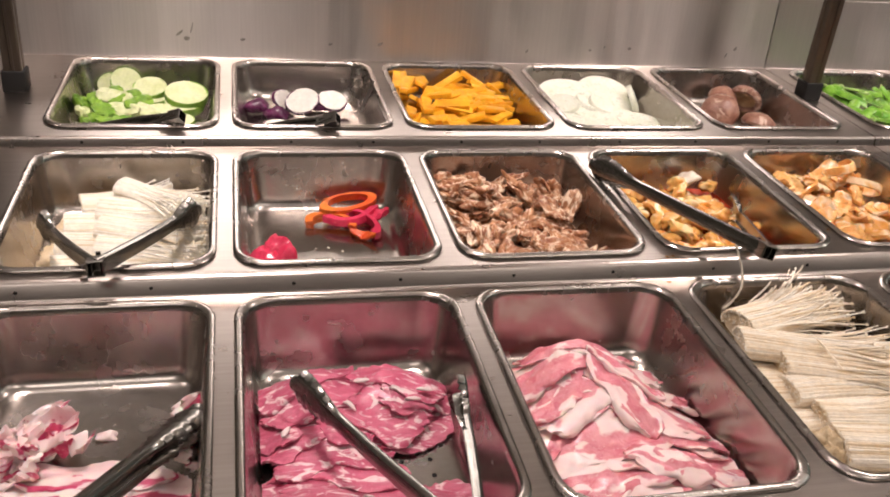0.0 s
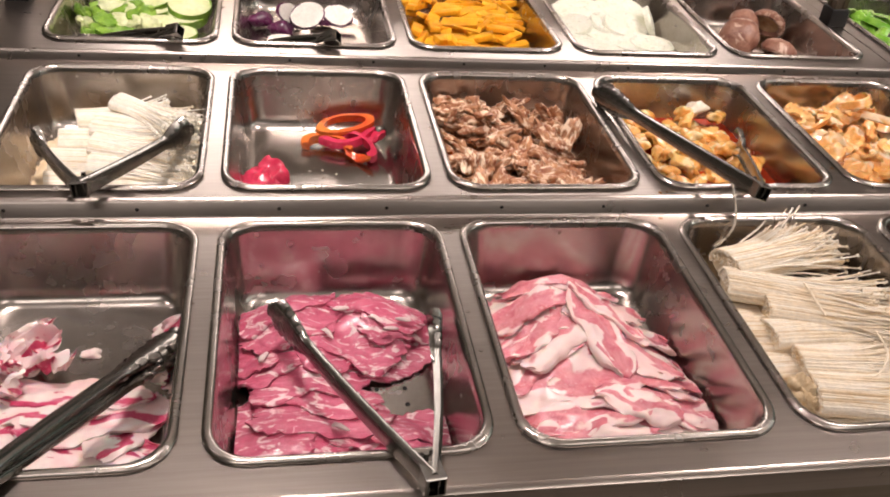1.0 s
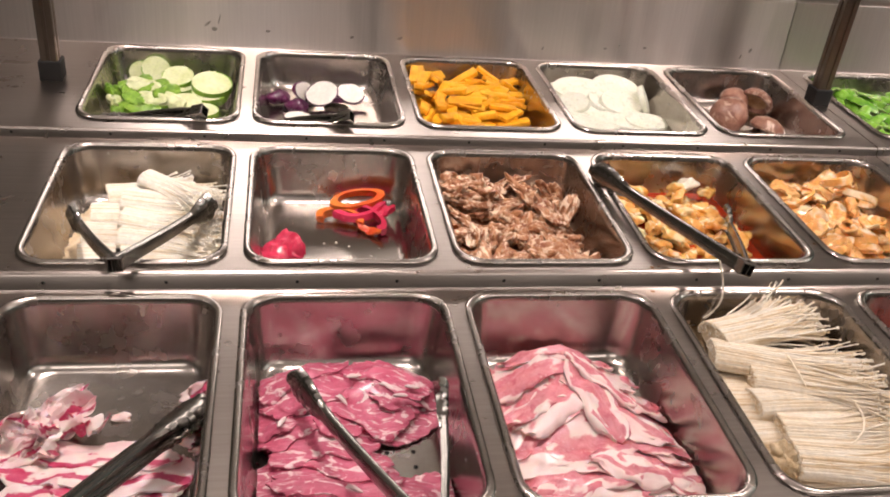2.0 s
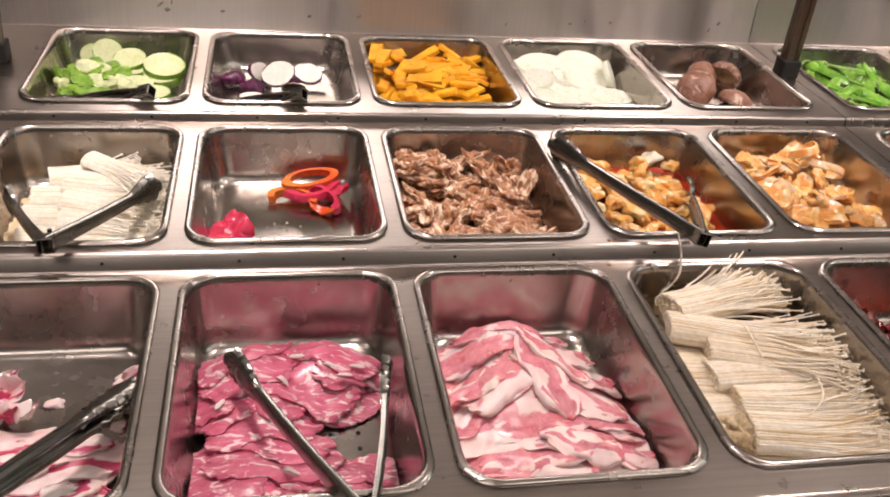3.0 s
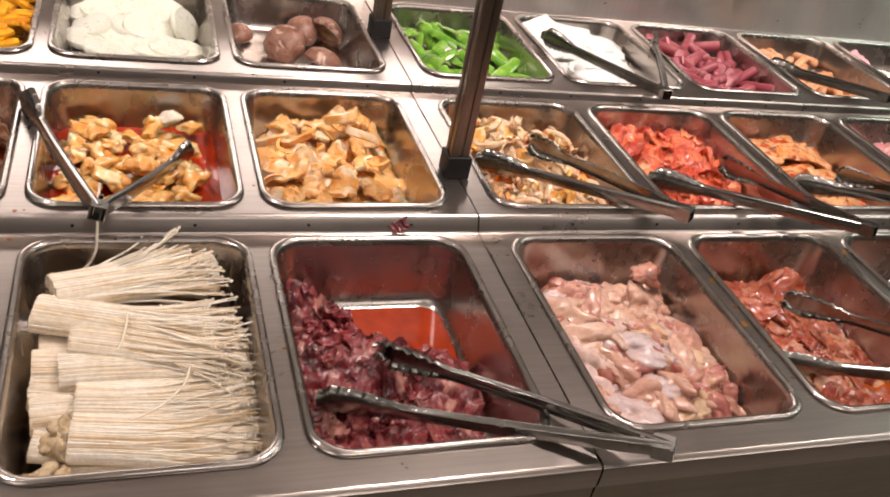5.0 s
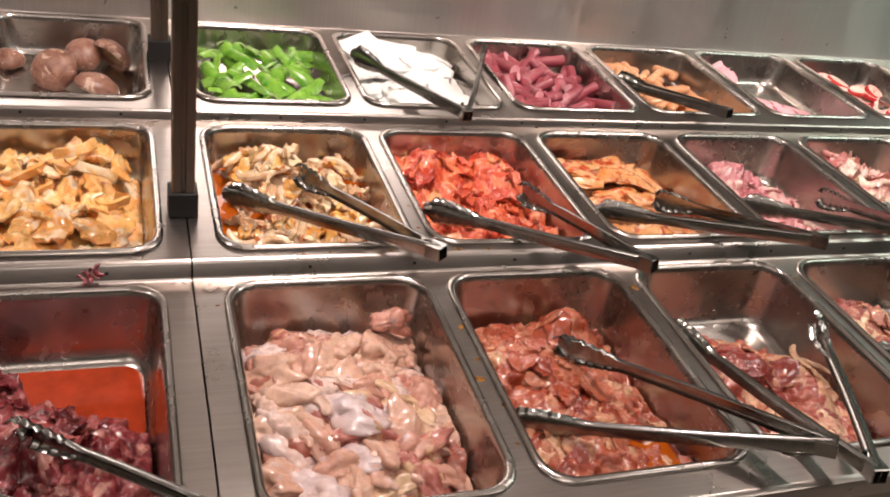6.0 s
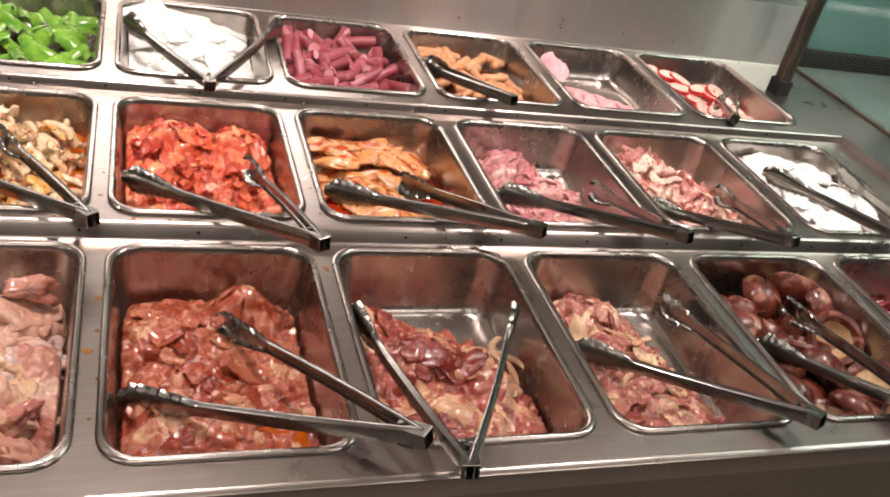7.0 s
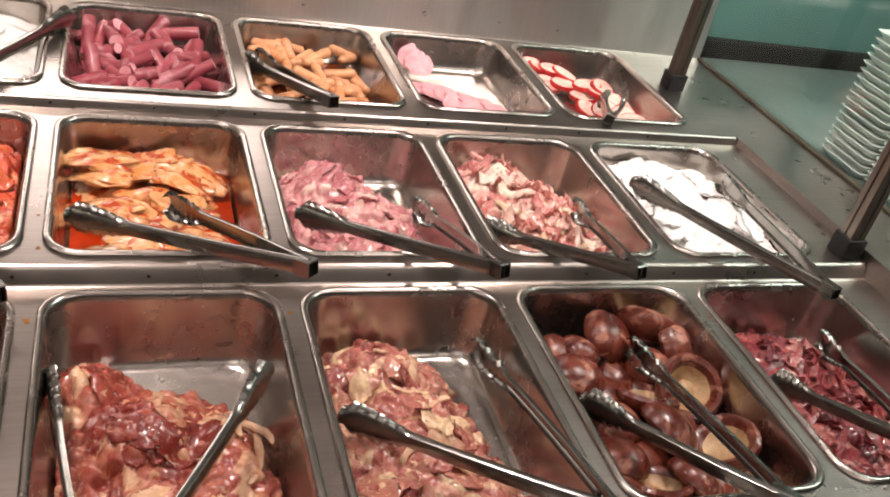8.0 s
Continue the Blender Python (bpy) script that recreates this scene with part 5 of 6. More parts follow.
r = heap("M2", "braised_meat_pieces", "brown braised meat pieces heaped in dark juice", "cooked meat")
h = mound(0.012, [(-0.6, 0.7, 0.5, 0.4, 0.054), (0.05, 0.6, 0.5, 0.4, 0.056), (0.62, 0.85, 0.22, 0.2, 0.066), (0.45, 0.2, 0.5, 0.5, 0.052), (-0.4, 0.0, 0.6, 0.5, 0.046), (0.0, -0.6, 0.9, 0.4, 0.034)], 0.008, 23.0)
filler(r, lambda u, v: h(u, v) - 0.012, COOKED, grain=0.006)
m = [chunk_mesh("piece", COOKED, 0.074 - 0.004 * s, 0.028, 0.024, s + 35, 0.8, 4, 0.34, 0.26) for s in range(8)]
scatter(r, "piece", m, 62, h, 121, 34, 0.004, least=0.012, area=(-0.88, 0.78, -0.88, 0.88), spread=0.017)
liquid(r, BROWNOIL, 0.012, -0.97, 0.97, -0.97, 0.97)

r = heap("M3", "orange_chicken_feet", "orange glazed boneless chicken pieces in chilli oil", "marinated chicken")
h = mound(0.014, [(-0.65, 0.6, 0.5, 0.4, 0.044), (0.35, 0.75, 0.4, 0.3, 0.050), (-0.1, 0.1, 0.8, 0.6, 0.040), (0.5, -0.2, 0.4, 0.4, 0.040), (0, -0.7, 1, 0.4, 0.028)], 0.006, 25.0)
filler(r, lambda u, v: h(u, v) - 0.008, ORANGE, grain=0.005)
m = [chunk_mesh("piece", ORANGE, 0.044 - 0.003 * s, 0.024, 0.018, s + 40, 0.8, 3, 0.1, 0.05) for s in range(6)]
scatter(r, "piece", m, 84, h, 131, 30, 0.002, area=(-0.90, 0.72, -0.90, 0.8), spread=0.012)
place(r, "garlic", chunk_mesh("garlic", GARLIC, 0.045, 0.028, 0.02, 4, 0.6, 3, 0.3), 0.42, 0.82, 0.060, 0, 0, 20)
liquid(r, OIL, 0.024, -1.03, 1.03, -1.02, 1.02, "chilli_oil")

r = heap("M4", "squid_slices", "bright orange marinated squid slices with glossy curls", "marinated squid")
h = mound(0.014, [(-0.4, 0.65, 0.6, 0.5, 0.052), (0.3, 0.65, 0.5, 0.4, 0.060), (0.0, -0.1, 0.9, 0.6, 0.042), (0, -0.7, 1, 0.4, 0.028)], 0.006, 27.0)
filler(r, lambda u, v: h(u, v) - 0.004, SQUID, grain=0.005)
m = [slice_mesh("slice", SQUID, 0.058 - 0.003 * k, 0.038 - 0.002 * k, 0.0075, k + 50, 0.0035, 0.010 - 0.006 * (k % 3), 16, 10, 0.2) for k in range(6)] + [pepper_ring("slice", SQUID, 0.026, 0.019, 0.014, 0.005, s + 3.0, 0.6) for s in range(2)]
scatter(r, "slice", m, 62, h, 141, 24, 0.004, area=(-0.86, 0.74, -0.90, 0.84), spread=0.016)
place(r, "slice", pepper_ring("slice", SQUID, 0.032, 0.026, 0.016, 0.004, 1.5, 0.8), 0.22, 0.64, 0.086, 35, 10, 200)
place(r, "slice", pepper_ring("slice", SQUID, 0.030, 0.020, 0.014, 0.004, 2.5, 0.7), 0.45, 0.38, 0.074, 40, -10, 150)

r = heap("M5", "octopus_tentacles", "pale orange octopus tentacles in red chilli marinade", "marinated octopus")
h = mound(0.016, [(-0.2, 0.65, 0.8, 0.45, 0.062), (0.4, 0.5, 0.6, 0.4, 0.056), (0.0, -0.2, 1.0, 0.6, 0.042)], 0.006, 29.0)
filler(r, lambda u, v: h(u, v) - 0.008, OCTO, grain=0.006)
m = [worm_mesh("tentacle", OCTO, 0.070, 0.0060, s + 3, 0.12 + 0.05 * s, 8, 14, 0.9, 0.7) for s in range(6)] + [chunk_mesh("tentacle", ORANGE, 0.024, 0.016, 0.012, s, 0.5) for s in range(3)] + [slice_mesh("tentacle", OCTO, 0.04, 0.016, 0.004, s + 320, 0.008, 0.006) for s in range(3)]
scatter(r, "tentacle", m, 100, h, 151, 30, 0.001)
CREAMY = food("cream_octopus", "ecc898", "f8e2be", "d07c40", 0.12, 30, 1.4, (1, 1, 1), (0.10, 0.3), 0.4, 0.0015, wet=0.7)
pile = Pile(lambda u, v: h(u, v) + 0.003, 0.008)
pile.strew(r, "tentacle", [CREAMY, CREAMY, ORANGE], 70, 152, 0.030, 0.020, 0.006, least=0.02, size=(0.5, 1.3), wave=0.004, tension=5, nx=12, ny=8, curl=0.03, rag=0.12)
liquid(r, ORANGE_OIL, 0.030, -1.03, 1.03, -1.02, 1.02, "chilli_oil")

r = heap("M6", "red_sauced_beef", "red chilli-coated raw beef shreds heaped high", "marinated beef")
h = mound(0.018, [(-0.35, 0.6, 0.7, 0.5, 0.068), (0.5, 0.6, 0.5, 0.4, 0.064), (0.0, -0.2, 1.0, 0.7, 0.048)], 0.007, 31.0)
mass(r, h, P_RED, 161, 0.028, 520, 0.007, 0.008, lean=0.4, grain=0.002)
pile = Pile(lambda u, v: h(u, v) + 0.003, 0.008)
pile.strew(r, "shred", [P_RED], 50, 162, 0.040, 0.022, 0.0036, size=(0.55, 1.3), wave=0.004, tension=5, nx=14, ny=9, curl=0.03, rag=0.12)

r = heap("M7", "sauced_fish_fillets", "pale fish fillets in orange chilli sauce", "fish fillets")
h = mound(0.014, [(-0.5, 0.6, 0.5, 0.35, 0.050), (0.4, 0.75, 0.5, 0.3, 0.062), (0.2, 0.3, 0.6, 0.5, 0.052), (-0.3, 0.0, 0.6, 0.4, 0.04), (0.0, -0.6, 0.9, 0.4, 0.034)], 0.004, 33.0)
filler(r, lambda u, v: h(u, v) - 0.010, FISH, grain=0.004)
m = [chunk_mesh("fillet", FISH, 0.098, 0.046, 0.019, s + 60, 0.4, 4, 0.18) for s in range(5)]
scatter(r, "fillet", m, 24, h, 171, 12, 0.0, yaw=lambda u, v: -8, spread=0.02, area=(-0.75, 0.6, -0.85, 0.75))
liquid(r, OIL, 0.017, -0.98, 0.98, -0.98, 0.98, "chilli_oil")

r = heap("M8", "raw_duck_slices", "pink raw meat slices with cream fat, small heap", "raw meat")
h = mound(0.002, [(-0.30, 0.5, 0.5, 0.38, 0.066), (0.0, 0.1, 0.6, 0.38, 0.052), (-0.1, -0.6, 0.8, 0.4, 0.030)], 0.006, 35.0)
mass(r, h, P_PINK, 181, 0.036, 300, 0.007, 0.010, lean=0.4)
pile = Pile(lambda u, v: h(u, v) + 0.003, 0.008)
pile.strew(r, "slice", [P_PINK], 26, 182, 0.056, 0.032, 0.0038, least=0.016, size=(0.55, 1.2), wave=0.004, tension=7, nx=14, ny=9, curl=0.025, rag=0.08)

r = heap("M9", "sliced_gizzard_strips", "pink and cream sliced raw gizzard strips, heaped", "raw meat")
h = mound(0.004, [(-0.35, 0.65, 0.6, 0.4, 0.070), (0.0, 0.25, 0.7, 0.5, 0.058), (0.2, -0.4, 0.8, 0.5, 0.038)], 0.006, 37.0)
mass(r, h, P_PALE, 190, 0.026, 420, 0.006, 0.010, lean=0.4)
m = [worm_mesh("strip", P_PALE, 0.042, 0.0056, s + 60, 0.22, 7, 9, 0.8) for s in range(4)] + [worm_mesh("strip", CREAM, 0.034, 0.005, s + 330, 0.3, 7, 9, 0.8) for s in range(2)]
scatter(r, "strip", m, 60, h, 191, 34, 0.004, least=0.012)
pile = Pile(lambda u, v: h(u, v) + 0.002, 0.008)
pile.strew(r, "strip", [P_PALE], 50, 192, 0.038, 0.018, 0.0050, least=0.014, size=(0.55, 1.3), wave=0.004, tension=5, nx=12, ny=8, curl=0.035, rag=0.10)

r = heap("M10", "white_fish_slices", "bright white raw fish slices spread in a pan", "white fish")
h = mound(0.050, [(-0.2, 0.5, 1.0, 0.5, 0.074), (0.0, -0.4, 1.2, 0.6, 0.066)], 0.004, 39.0)
filler(r, lambda u, v: h(u, v), FISHW, grain=0.003)
pile = Pile(h)
pile.strew(r, "slice", [FISHW], 36, 201, 0.09, 0.05, 0.005, yaw=60, wave=0.002, curl=0.012)

# ---------------------------------------------------------------- back row
r = heap("B0", "zucchini_slices", "pale green zucchini slices, cut faces up", "zucchini")
zs = [disc_mesh("slice", [ZUC_FLESH, ZUC_SKIN], 0.030, 0.026, 0.013, s) for s in range(3)]
for k, (u, v, z, a, b, c, sc) in enumerate(((0.06, 0.66, 0.030, 24, -4, 0, 1.05), (0.04, 0.58, 0.018, 16, 6, 10, 1.05), (0.66, 0.44, 0.030, 20, 4, 0, 1.30), (0.62, 0.40, 0.015, 12, -6, 30, 1.25), (-0.36, 0.95, 0.030, 62, 4, 0, 0.95), (-0.62, 0.98, 0.022, 70, -8, 0, 0.8), (0.25, 0.12, 0.012, 14, 0, 0, 1.0),
                                         (-0.25, 0.15, 0.012, 10, 8, 0, 1.0), (0.55, -0.1, 0.010, 6, 0, 0, 1.0), (0.2, -0.35, 0.008, 4, 0, 0, 0.9), (-0.4, -0.4, 0.008, 4, 0, 0, 0.9))):
    place(r, "slice", zs[k % 3], u, v, z + 0.004, a, b, c, sc)
shard = [slice_mesh("slice", ZUC_FLESH if s == 1 else ZUC_SKIN, 0.064, 0.028, 0.012, s + 400, 0.003, 0.006, 16, 9, 0.0) for s in range(3)]
for k, (u, v, z, a, b, c) in enumerate(((-0.95, 0.20, 0.030, 55, 30, 75), (-0.88, -0.05, 0.026, 50, 20, 85), (-0.75, -0.20, 0.020, 40, 12, 70), (-0.62, 0.45, 0.030, 30, -10, 20), (-0.45, 0.34, 0.034, 36, 6, -10), (-0.30, 0.30, 0.030, 40, -12, 35), (-0.50, 0.10, 0.024, 28, 8, 15), (-0.28, 0.08, 0.024, 36, -6, -25),
                                       (-0.10, 0.24, 0.028, 45, 4, 50), (-0.65, 0.15, 0.022, 24, -14, 110), (0.05, 0.10, 0.020, 30, 0, -40), (-0.40, -0.15, 0.016, 20, 6, 10))):
    place(r, "slice", shard[k % 3], u, v, z, a, b, c)

r = heap("B1", "eggplant_slices", "few white aubergine slices with dark purple skin", "eggplant")
es = [disc_mesh("slice", [EGG_FLESH, PURPLE], 0.025, 0.018, 0.010, s + 5) for s in range(3)]
purple = chunk_mesh("slice", PURPLE, 0.05, 0.03, 0.026, 3, 0.2)
for u, v, z, a, b, c, sc in ((-0.38, 0.46, 0.028, 66, 28, 30, 1.0), (-0.06, 0.38, 0.028, 46, -12, 20, 1.35), (0.46, 0.44, 0.026, 42, 8, -6, 1.15), (0.20, 0.45, 0.012, 160, 0, 0, 1.0), (-0.5, -0.1, 0.008, 5, 0, 0, 1.0), (0.3, -0.3, 0.008, 0, 5, 0, 1)):
    place(r, "slice", es[int(abs(u) * 10) % 3], u, v, z, a, b, c, sc)
place(r, "slice", purple, -0.82, 0.42, 0.018, 0, 0, 10)
place(r, "slice", purple, -0.5, 0.25, 0.012, 0, 0, -10)

r = heap("B2", "pumpkin_sticks", "bright yellow-orange pumpkin sticks, heaped", "pumpkin")
h = mound(0.010, [(-0.75, 0.6, 0.4, 0.5, 0.036), (0.35, 0.7, 0.6, 0.4, 0.036), (0, 0.1, 1.0, 0.6, 0.026)], 0.004, 41.0)


def stick(seed, l, w, t, mats):
    bm = bmesh.new()
    box(bm, -l / 2, l / 2, -w / 2, w / 2, -t / 2, t / 2, 0.0012)
    for v in bm.verts:
        v.co.z += 0.10 * v.co.x * v.co.x / l * (1 + seed % 3) + 0.0012 * wob(v.co.x * 60, v.co.y * 60, seed)
        v.co.y *= 1 + 0.25 * wob(v.co.x * 20, seed)
    for f in bm.faces:
        f.material_index = 1 if f.normal.z < -0.9 else 0
    return finish("stick", bm, mats)


m = [stick(s, 0.056, 0.017, 0.009, [PUMPKIN, PUMPSKIN]) for s in range(6)]
filler(r, lambda u, v: h(u, v) - 0.014, PUMPKIN)
scatter(r, "stick", m, 95, h, 211, 22, 0.0, yaw=lambda u, v: (0 if u > -0.4 else 70) + 25 * wob(u * 4, v * 4) * 2)

r = heap("B3", "white_radish_slices", "white oval radish slices overlapping in a heap", "radish")
ws = [disc_mesh("slice", [RADISH, RADISH], 0.054, 0.034, 0.011, s + 15, 26, 0.06, 0.002) for s in range(4)]
for u, v, z, a, b, c, sc in ((-0.62, 0.85, 0.020, 14, -6, -12, 1.1), (-0.40, 0.80, 0.030, 18, 0, -18, 1.1), (0.42, 0.84, 0.034, 26, 6, -20, 1.0), (-0.75, 0.4, 0.022, 22, -8, -70, 1.0), (-0.72, 0.05, 0.016, 10, 0, -20, 1.0), (-0.05, 0.4, 0.028, 14, 4, 60, 1.0),
                             (0.30, 0.28, 0.032, 24, 6, 22, 1.05), (-0.1, 0.1, 0.022, 12, 2, 0, 1.0), (0.86, 0.42, 0.032, 62, 20, 62, 0.95), (-0.35, -0.15, 0.014, 8, 2, 10, 1.0), (0.35, -0.1, 0.016, 10, 2, -10, 1.05), (0.7, -0.1, 0.014, 8, 6, 15, 0.95), (0.0, 0.7, 0.014, 8, 4, 0, 1.1), (0.6, 0.6, 0.014, 8, 6, 40, 1.0),
                             (-0.5, -0.55, 0.006, 2, 0, 0, 1.0), (0.2, -0.6, 0.006, 2, 0, 0, 1.0)):
    place(r, "slice", ws[int(abs(u * 10)) % 4], u * 0.9, v * 0.9, z + 0.005, a, b, c, sc)

r = heap("B4", "dry_shiitake_mushrooms", "five brown shiitake caps lying in a nearly empty pan", "shiitake mushrooms")
dm = [cap_mesh("cap", [MUSH_DRY, GILL], 0.033, s + 9.0) for s in range(3)]
for u, v, z, a, b, c, sc in ((-0.20, 0.16, 0.026, 45, -30, 0, 1.2), (0.22, 0.66, 0.026, 25, -25, 40, 1.0), (0.66, 0.62, 0.028, 30, 50, 80, 1.15), (0.44, -0.10, 0.014, 25, 0, 120, 1.15), (-0.92, 0.60, 0.014, 10, 0, 10, 0.85)):
    place(r, "cap", dm[int(abs(u * 10)) % 3], u, v, z, a, b, c, sc)

r = heap("B5", "green_pepper_pieces", "bright green cut pepper pieces, curled and glossy", "green pepper")
h = mound(0.008, [(-0.2, 0.55, 0.7, 0.5, 0.036), (0.4, 0.4, 0.6, 0.5, 0.036), (0.1, -0.1, 1.0, 0.5, 0.022)], 0.006, 43.0)


def pepper_strip(seed, l, rad, arc):
    bm = bmesh.new()
    n, k = 8, 9
    top, low = [], []
    for a in range(k + 1):
        s = a / k * 2 - 1
        rr = rad * (1 - 0.25 * s * s)
        bend = 0.18 * l * s * s * wob(seed * 2.0)
        top.append([Vector((l / 2 * s, rr * math.sin(t) + 0.003 * wob(s * 3, seed), rr * math.cos(t) - rad * 0.5 + bend)) for t in [arc * (j / n - 0.5) for j in range(n + 1)]])
        low.append([Vector((l / 2 * s * 0.98, (rr - 0.003) * math.sin(t), (rr - 0.003) * math.cos(t) - rad * 0.5 + bend)) for t in [arc * (j / n - 0.5) for j in range(n + 1)]])
    loops = [a + b[::-1] for a, b in zip(top, low)]
    rows = rings(bm, loops)
    bm.faces.new(rows[0][::-1])
    bmesh.ops.recalc_face_normals(bm, faces=bm.faces)
    for f in bm.faces:
        ids = [v.index for v in f.verts]
        c = f.calc_center_median()
        f.material_index = 1 if f.normal.dot(Vector((0, c.y, c.z + rad * 0.5)).normalized()) < 0.3 else 0
    return finish("piece", bm, [GREEN, GREEN_IN])


m = [pepper_strip(s + 1, 0.070, 0.0125 + 0.003 * (s % 3), 1.7 + 0.5 * (s % 3)) for s in range(6)]
scatter(r, "piece", m, 52, h, 221, 40, 0.004, area=(-0.82, 0.86, -0.7, 0.85))

def box_sheet(name, mat, l, w, th, seed):
    """A cut rectangular sheet, a little bent."""
    bm = bmesh.new()
    n = 8
    top = [[bm.verts.new((l * (i / n - 0.5), w * (j / n - 0.5), th / 2 + 0.006 * wob(i / n * 2, j / n * 2, seed))) for j in range(n + 1)] for i in range(n + 1)]
    low = [[bm.verts.new(v.co - Vector((0, 0, th))) for v in line] for line in top]
    for i in range(n):
        for j in range(n):
            bm.faces.new((top[i][j], top[i + 1][j], top[i + 1][j + 1], top[i][j + 1]))
            bm.faces.new((low[i][j + 1], low[i + 1][j + 1], low[i + 1][j], low[i][j]))
    rim = [(i, 0) for i in range(n)] + [(n, j) for j in range(n)] + [(i, n) for i in range(n, 0, -1)] + [(0, j) for j in range(n, 0, -1)]
    for (i, j), (k, m) in zip(rim, rim[1:] + rim[:1]):
        bm.faces.new((top[k][m], top[i][j], low[i][j], low[k][m]))
    return finish(name, bm, mat)


r = heap("B6", "white_tofu_skin_pieces", "white tofu skin pieces piled above the rim", "tofu skin")
h = mound(0.018, [(-0.5, 0.7, 0.7, 0.5, 0.052), (0.1, 0.3, 0.9, 0.5, 0.040), (-0.3, -0.4, 0.8, 0.5, 0.030)], 0.005, 45.0)
filler(r, lambda u, v: h(u, v) - 0.002, TOFU)
pile = Pile(h, 0.022)
pile.strew(r, "piece", [TOFU], 22, 231, 0.10, 0.070, 0.006, area=(-0.8, 0.7, -0.8, 0.75), wave=0.002, tension=8, square=9.0, rag=0.02)
for u, v, z, a, b, c in ((-0.72, 0.70, 0.066, 12, -10, 25), (-0.10, 0.62, 0.058, 14, 4, -12), (0.35, 0.30, 0.050, 10, 10, 20)):
    place(r, "piece", box_sheet("piece", TOFU, 0.085, 0.070, 0.005, 211 + u), u, v, z, a, b, c)

r = heap("B7", "red_sausage_sticks", "dusky red cut sausage sticks with pale ends, heaped", "sausage")
h = mound(0.014, [(-0.3, 0.7, 0.8, 0.6, 0.038), (0.5, 0.7, 0.5, 0.5, 0.038), (0, 0.0, 1.0, 0.6, 0.028)], 0.005, 47.0)


def bar(name, mats, l, rad, seed, seg=8, bend=0.06, round_end=False):
    bm = bmesh.new()
    n = 7
    pts = [(l * (k / n - 0.5), bend * l * ((k / n - 0.5) ** 2) * 4, 0) for k in range(n + 1)]
    rr = [rad * (0.93 + 0.07 * wob(k * 0.8, seed)) for k in range(n + 1)]
    if round_end:
        pts = [(pts[0][0] - rad * 0.7, pts[0][1], 0), (pts[0][0] - rad * 0.4, pts[0][1], 0)] + pts + [(pts[-1][0] + rad * 0.4, pts[-1][1], 0), (pts[-1][0] + rad * 0.7, pts[-1][1], 0)]
        rr = [rad * 0.3, rad * 0.75] + rr + [rad * 0.75, rad * 0.3]
    tube(bm, pts, rr, seg)
    for f in bm.faces:
        f.material_index = 1 if len(f.verts) > 4 else 0
    return finish(name, bm, mats)


m = [bar("stick", [REDSAUS, HAM], 0.070, 0.0112, s, 14, 0.02) for s in range(4)]
filler(r, lambda u, v: h(u, v) - 0.016, REDSAUS)
scatter(r, "stick", m, 58, h, 241, 34, 0.0, spread=0.010)

r = heap("B8", "small_orange_sausages", "small orange cocktail sausages, loosely heaped", "sausage")
h = mound(0.008, [(-0.5, 0.75, 0.6, 0.5, 0.034), (0.25, 0.7, 0.6, 0.5, 0.034), (-0.1, 0.0, 0.9, 0.6, 0.020)], 0.004, 49.0)
m = [bar("sausage", [ORSAUS, ORSAUS], 0.050, 0.0100, s, 10, 0.02, True) for s in range(4)]
scatter(r, "sausage", m, 44, h, 251, 16, 0.002, area=(-0.9, 0.8, -0.8, 0.92), spread=0.016)
liquid(r, BROWNOIL, 0.003, -0.95, 0.95, -0.97, 0.9)

r = heap("B9", "ham_slices", "few pale pink ham slices in a nearly empty pan", "ham")
hs = slice_mesh("slice", HAM, 0.062, 0.05, 0.004, 230, 0.002, 0.001, 16, 9, 0.2)
for u, v, z, a, b, c in ((-0.60, 0.80, 0.036, 52, 20, -14), (-0.48, 0.74, 0.030, 46, 14, -8)):
    place(r, "slice", hs, u, v, z, a, b, c)
pile = Pile(lambda u, v: 0.001)
for k, (u, v, a) in enumerate(((-0.45, 0.32, 0), (-0.30, 0.22, -14), (-0.12, 0.12, 4), (0.06, 0.02, -8), (-0.05, -0.16, 8), (0.26, -0.08, -4), (0.44, -0.18, 6), (0.2, -0.34, 0), (0.60, -0.30, -10))):
    pile.lay(r, "slice", HAM, u, v, a, 0.066, 0.050, 0.006, k + 230.0, 0.001, 10, 16, 10, 0.004, 5.0, 0.02)

r = heap("B10", "crab_stick_slices", "red and white crab stick slices in a small heap", "crab sticks")
cs = [disc_mesh("slice", [CRAB_W, CRAB_R], 0.031, 0.019, 0.010, s + 25, rind=0.92) for s in range(3)]
rnd = random.Random(77)
for u, v, z in ((-0.80, 0.95, 0.036), (-0.6, 0.9, 0.034), (-0.35, 0.82, 0.036), (-0.1, 0.75, 0.032), (-0.5, 0.6, 0.018), (-0.2, 0.55, 0.022), (0.2, 0.42, 0.032), (0.48, 0.36, 0.034), (0.35, 0.3, 0.024), (0.1, 0.3, 0.014), (0.55, 0.15, 0.018), (0.35, 0.0, 0.010), (0.7, -0.1, 0.008), (0.0, 0.0, 0.008), (0.8, -0.3, 0.008), (0.5, -0.3, 0.007), (0.9, 0.1, 0.008)):
    place(r, "slice", cs[rnd.randrange(3)], u, v, z, rnd.uniform(5, 40), rnd.uniform(-15, 20), rnd.uniform(-30, 30), 1.0)


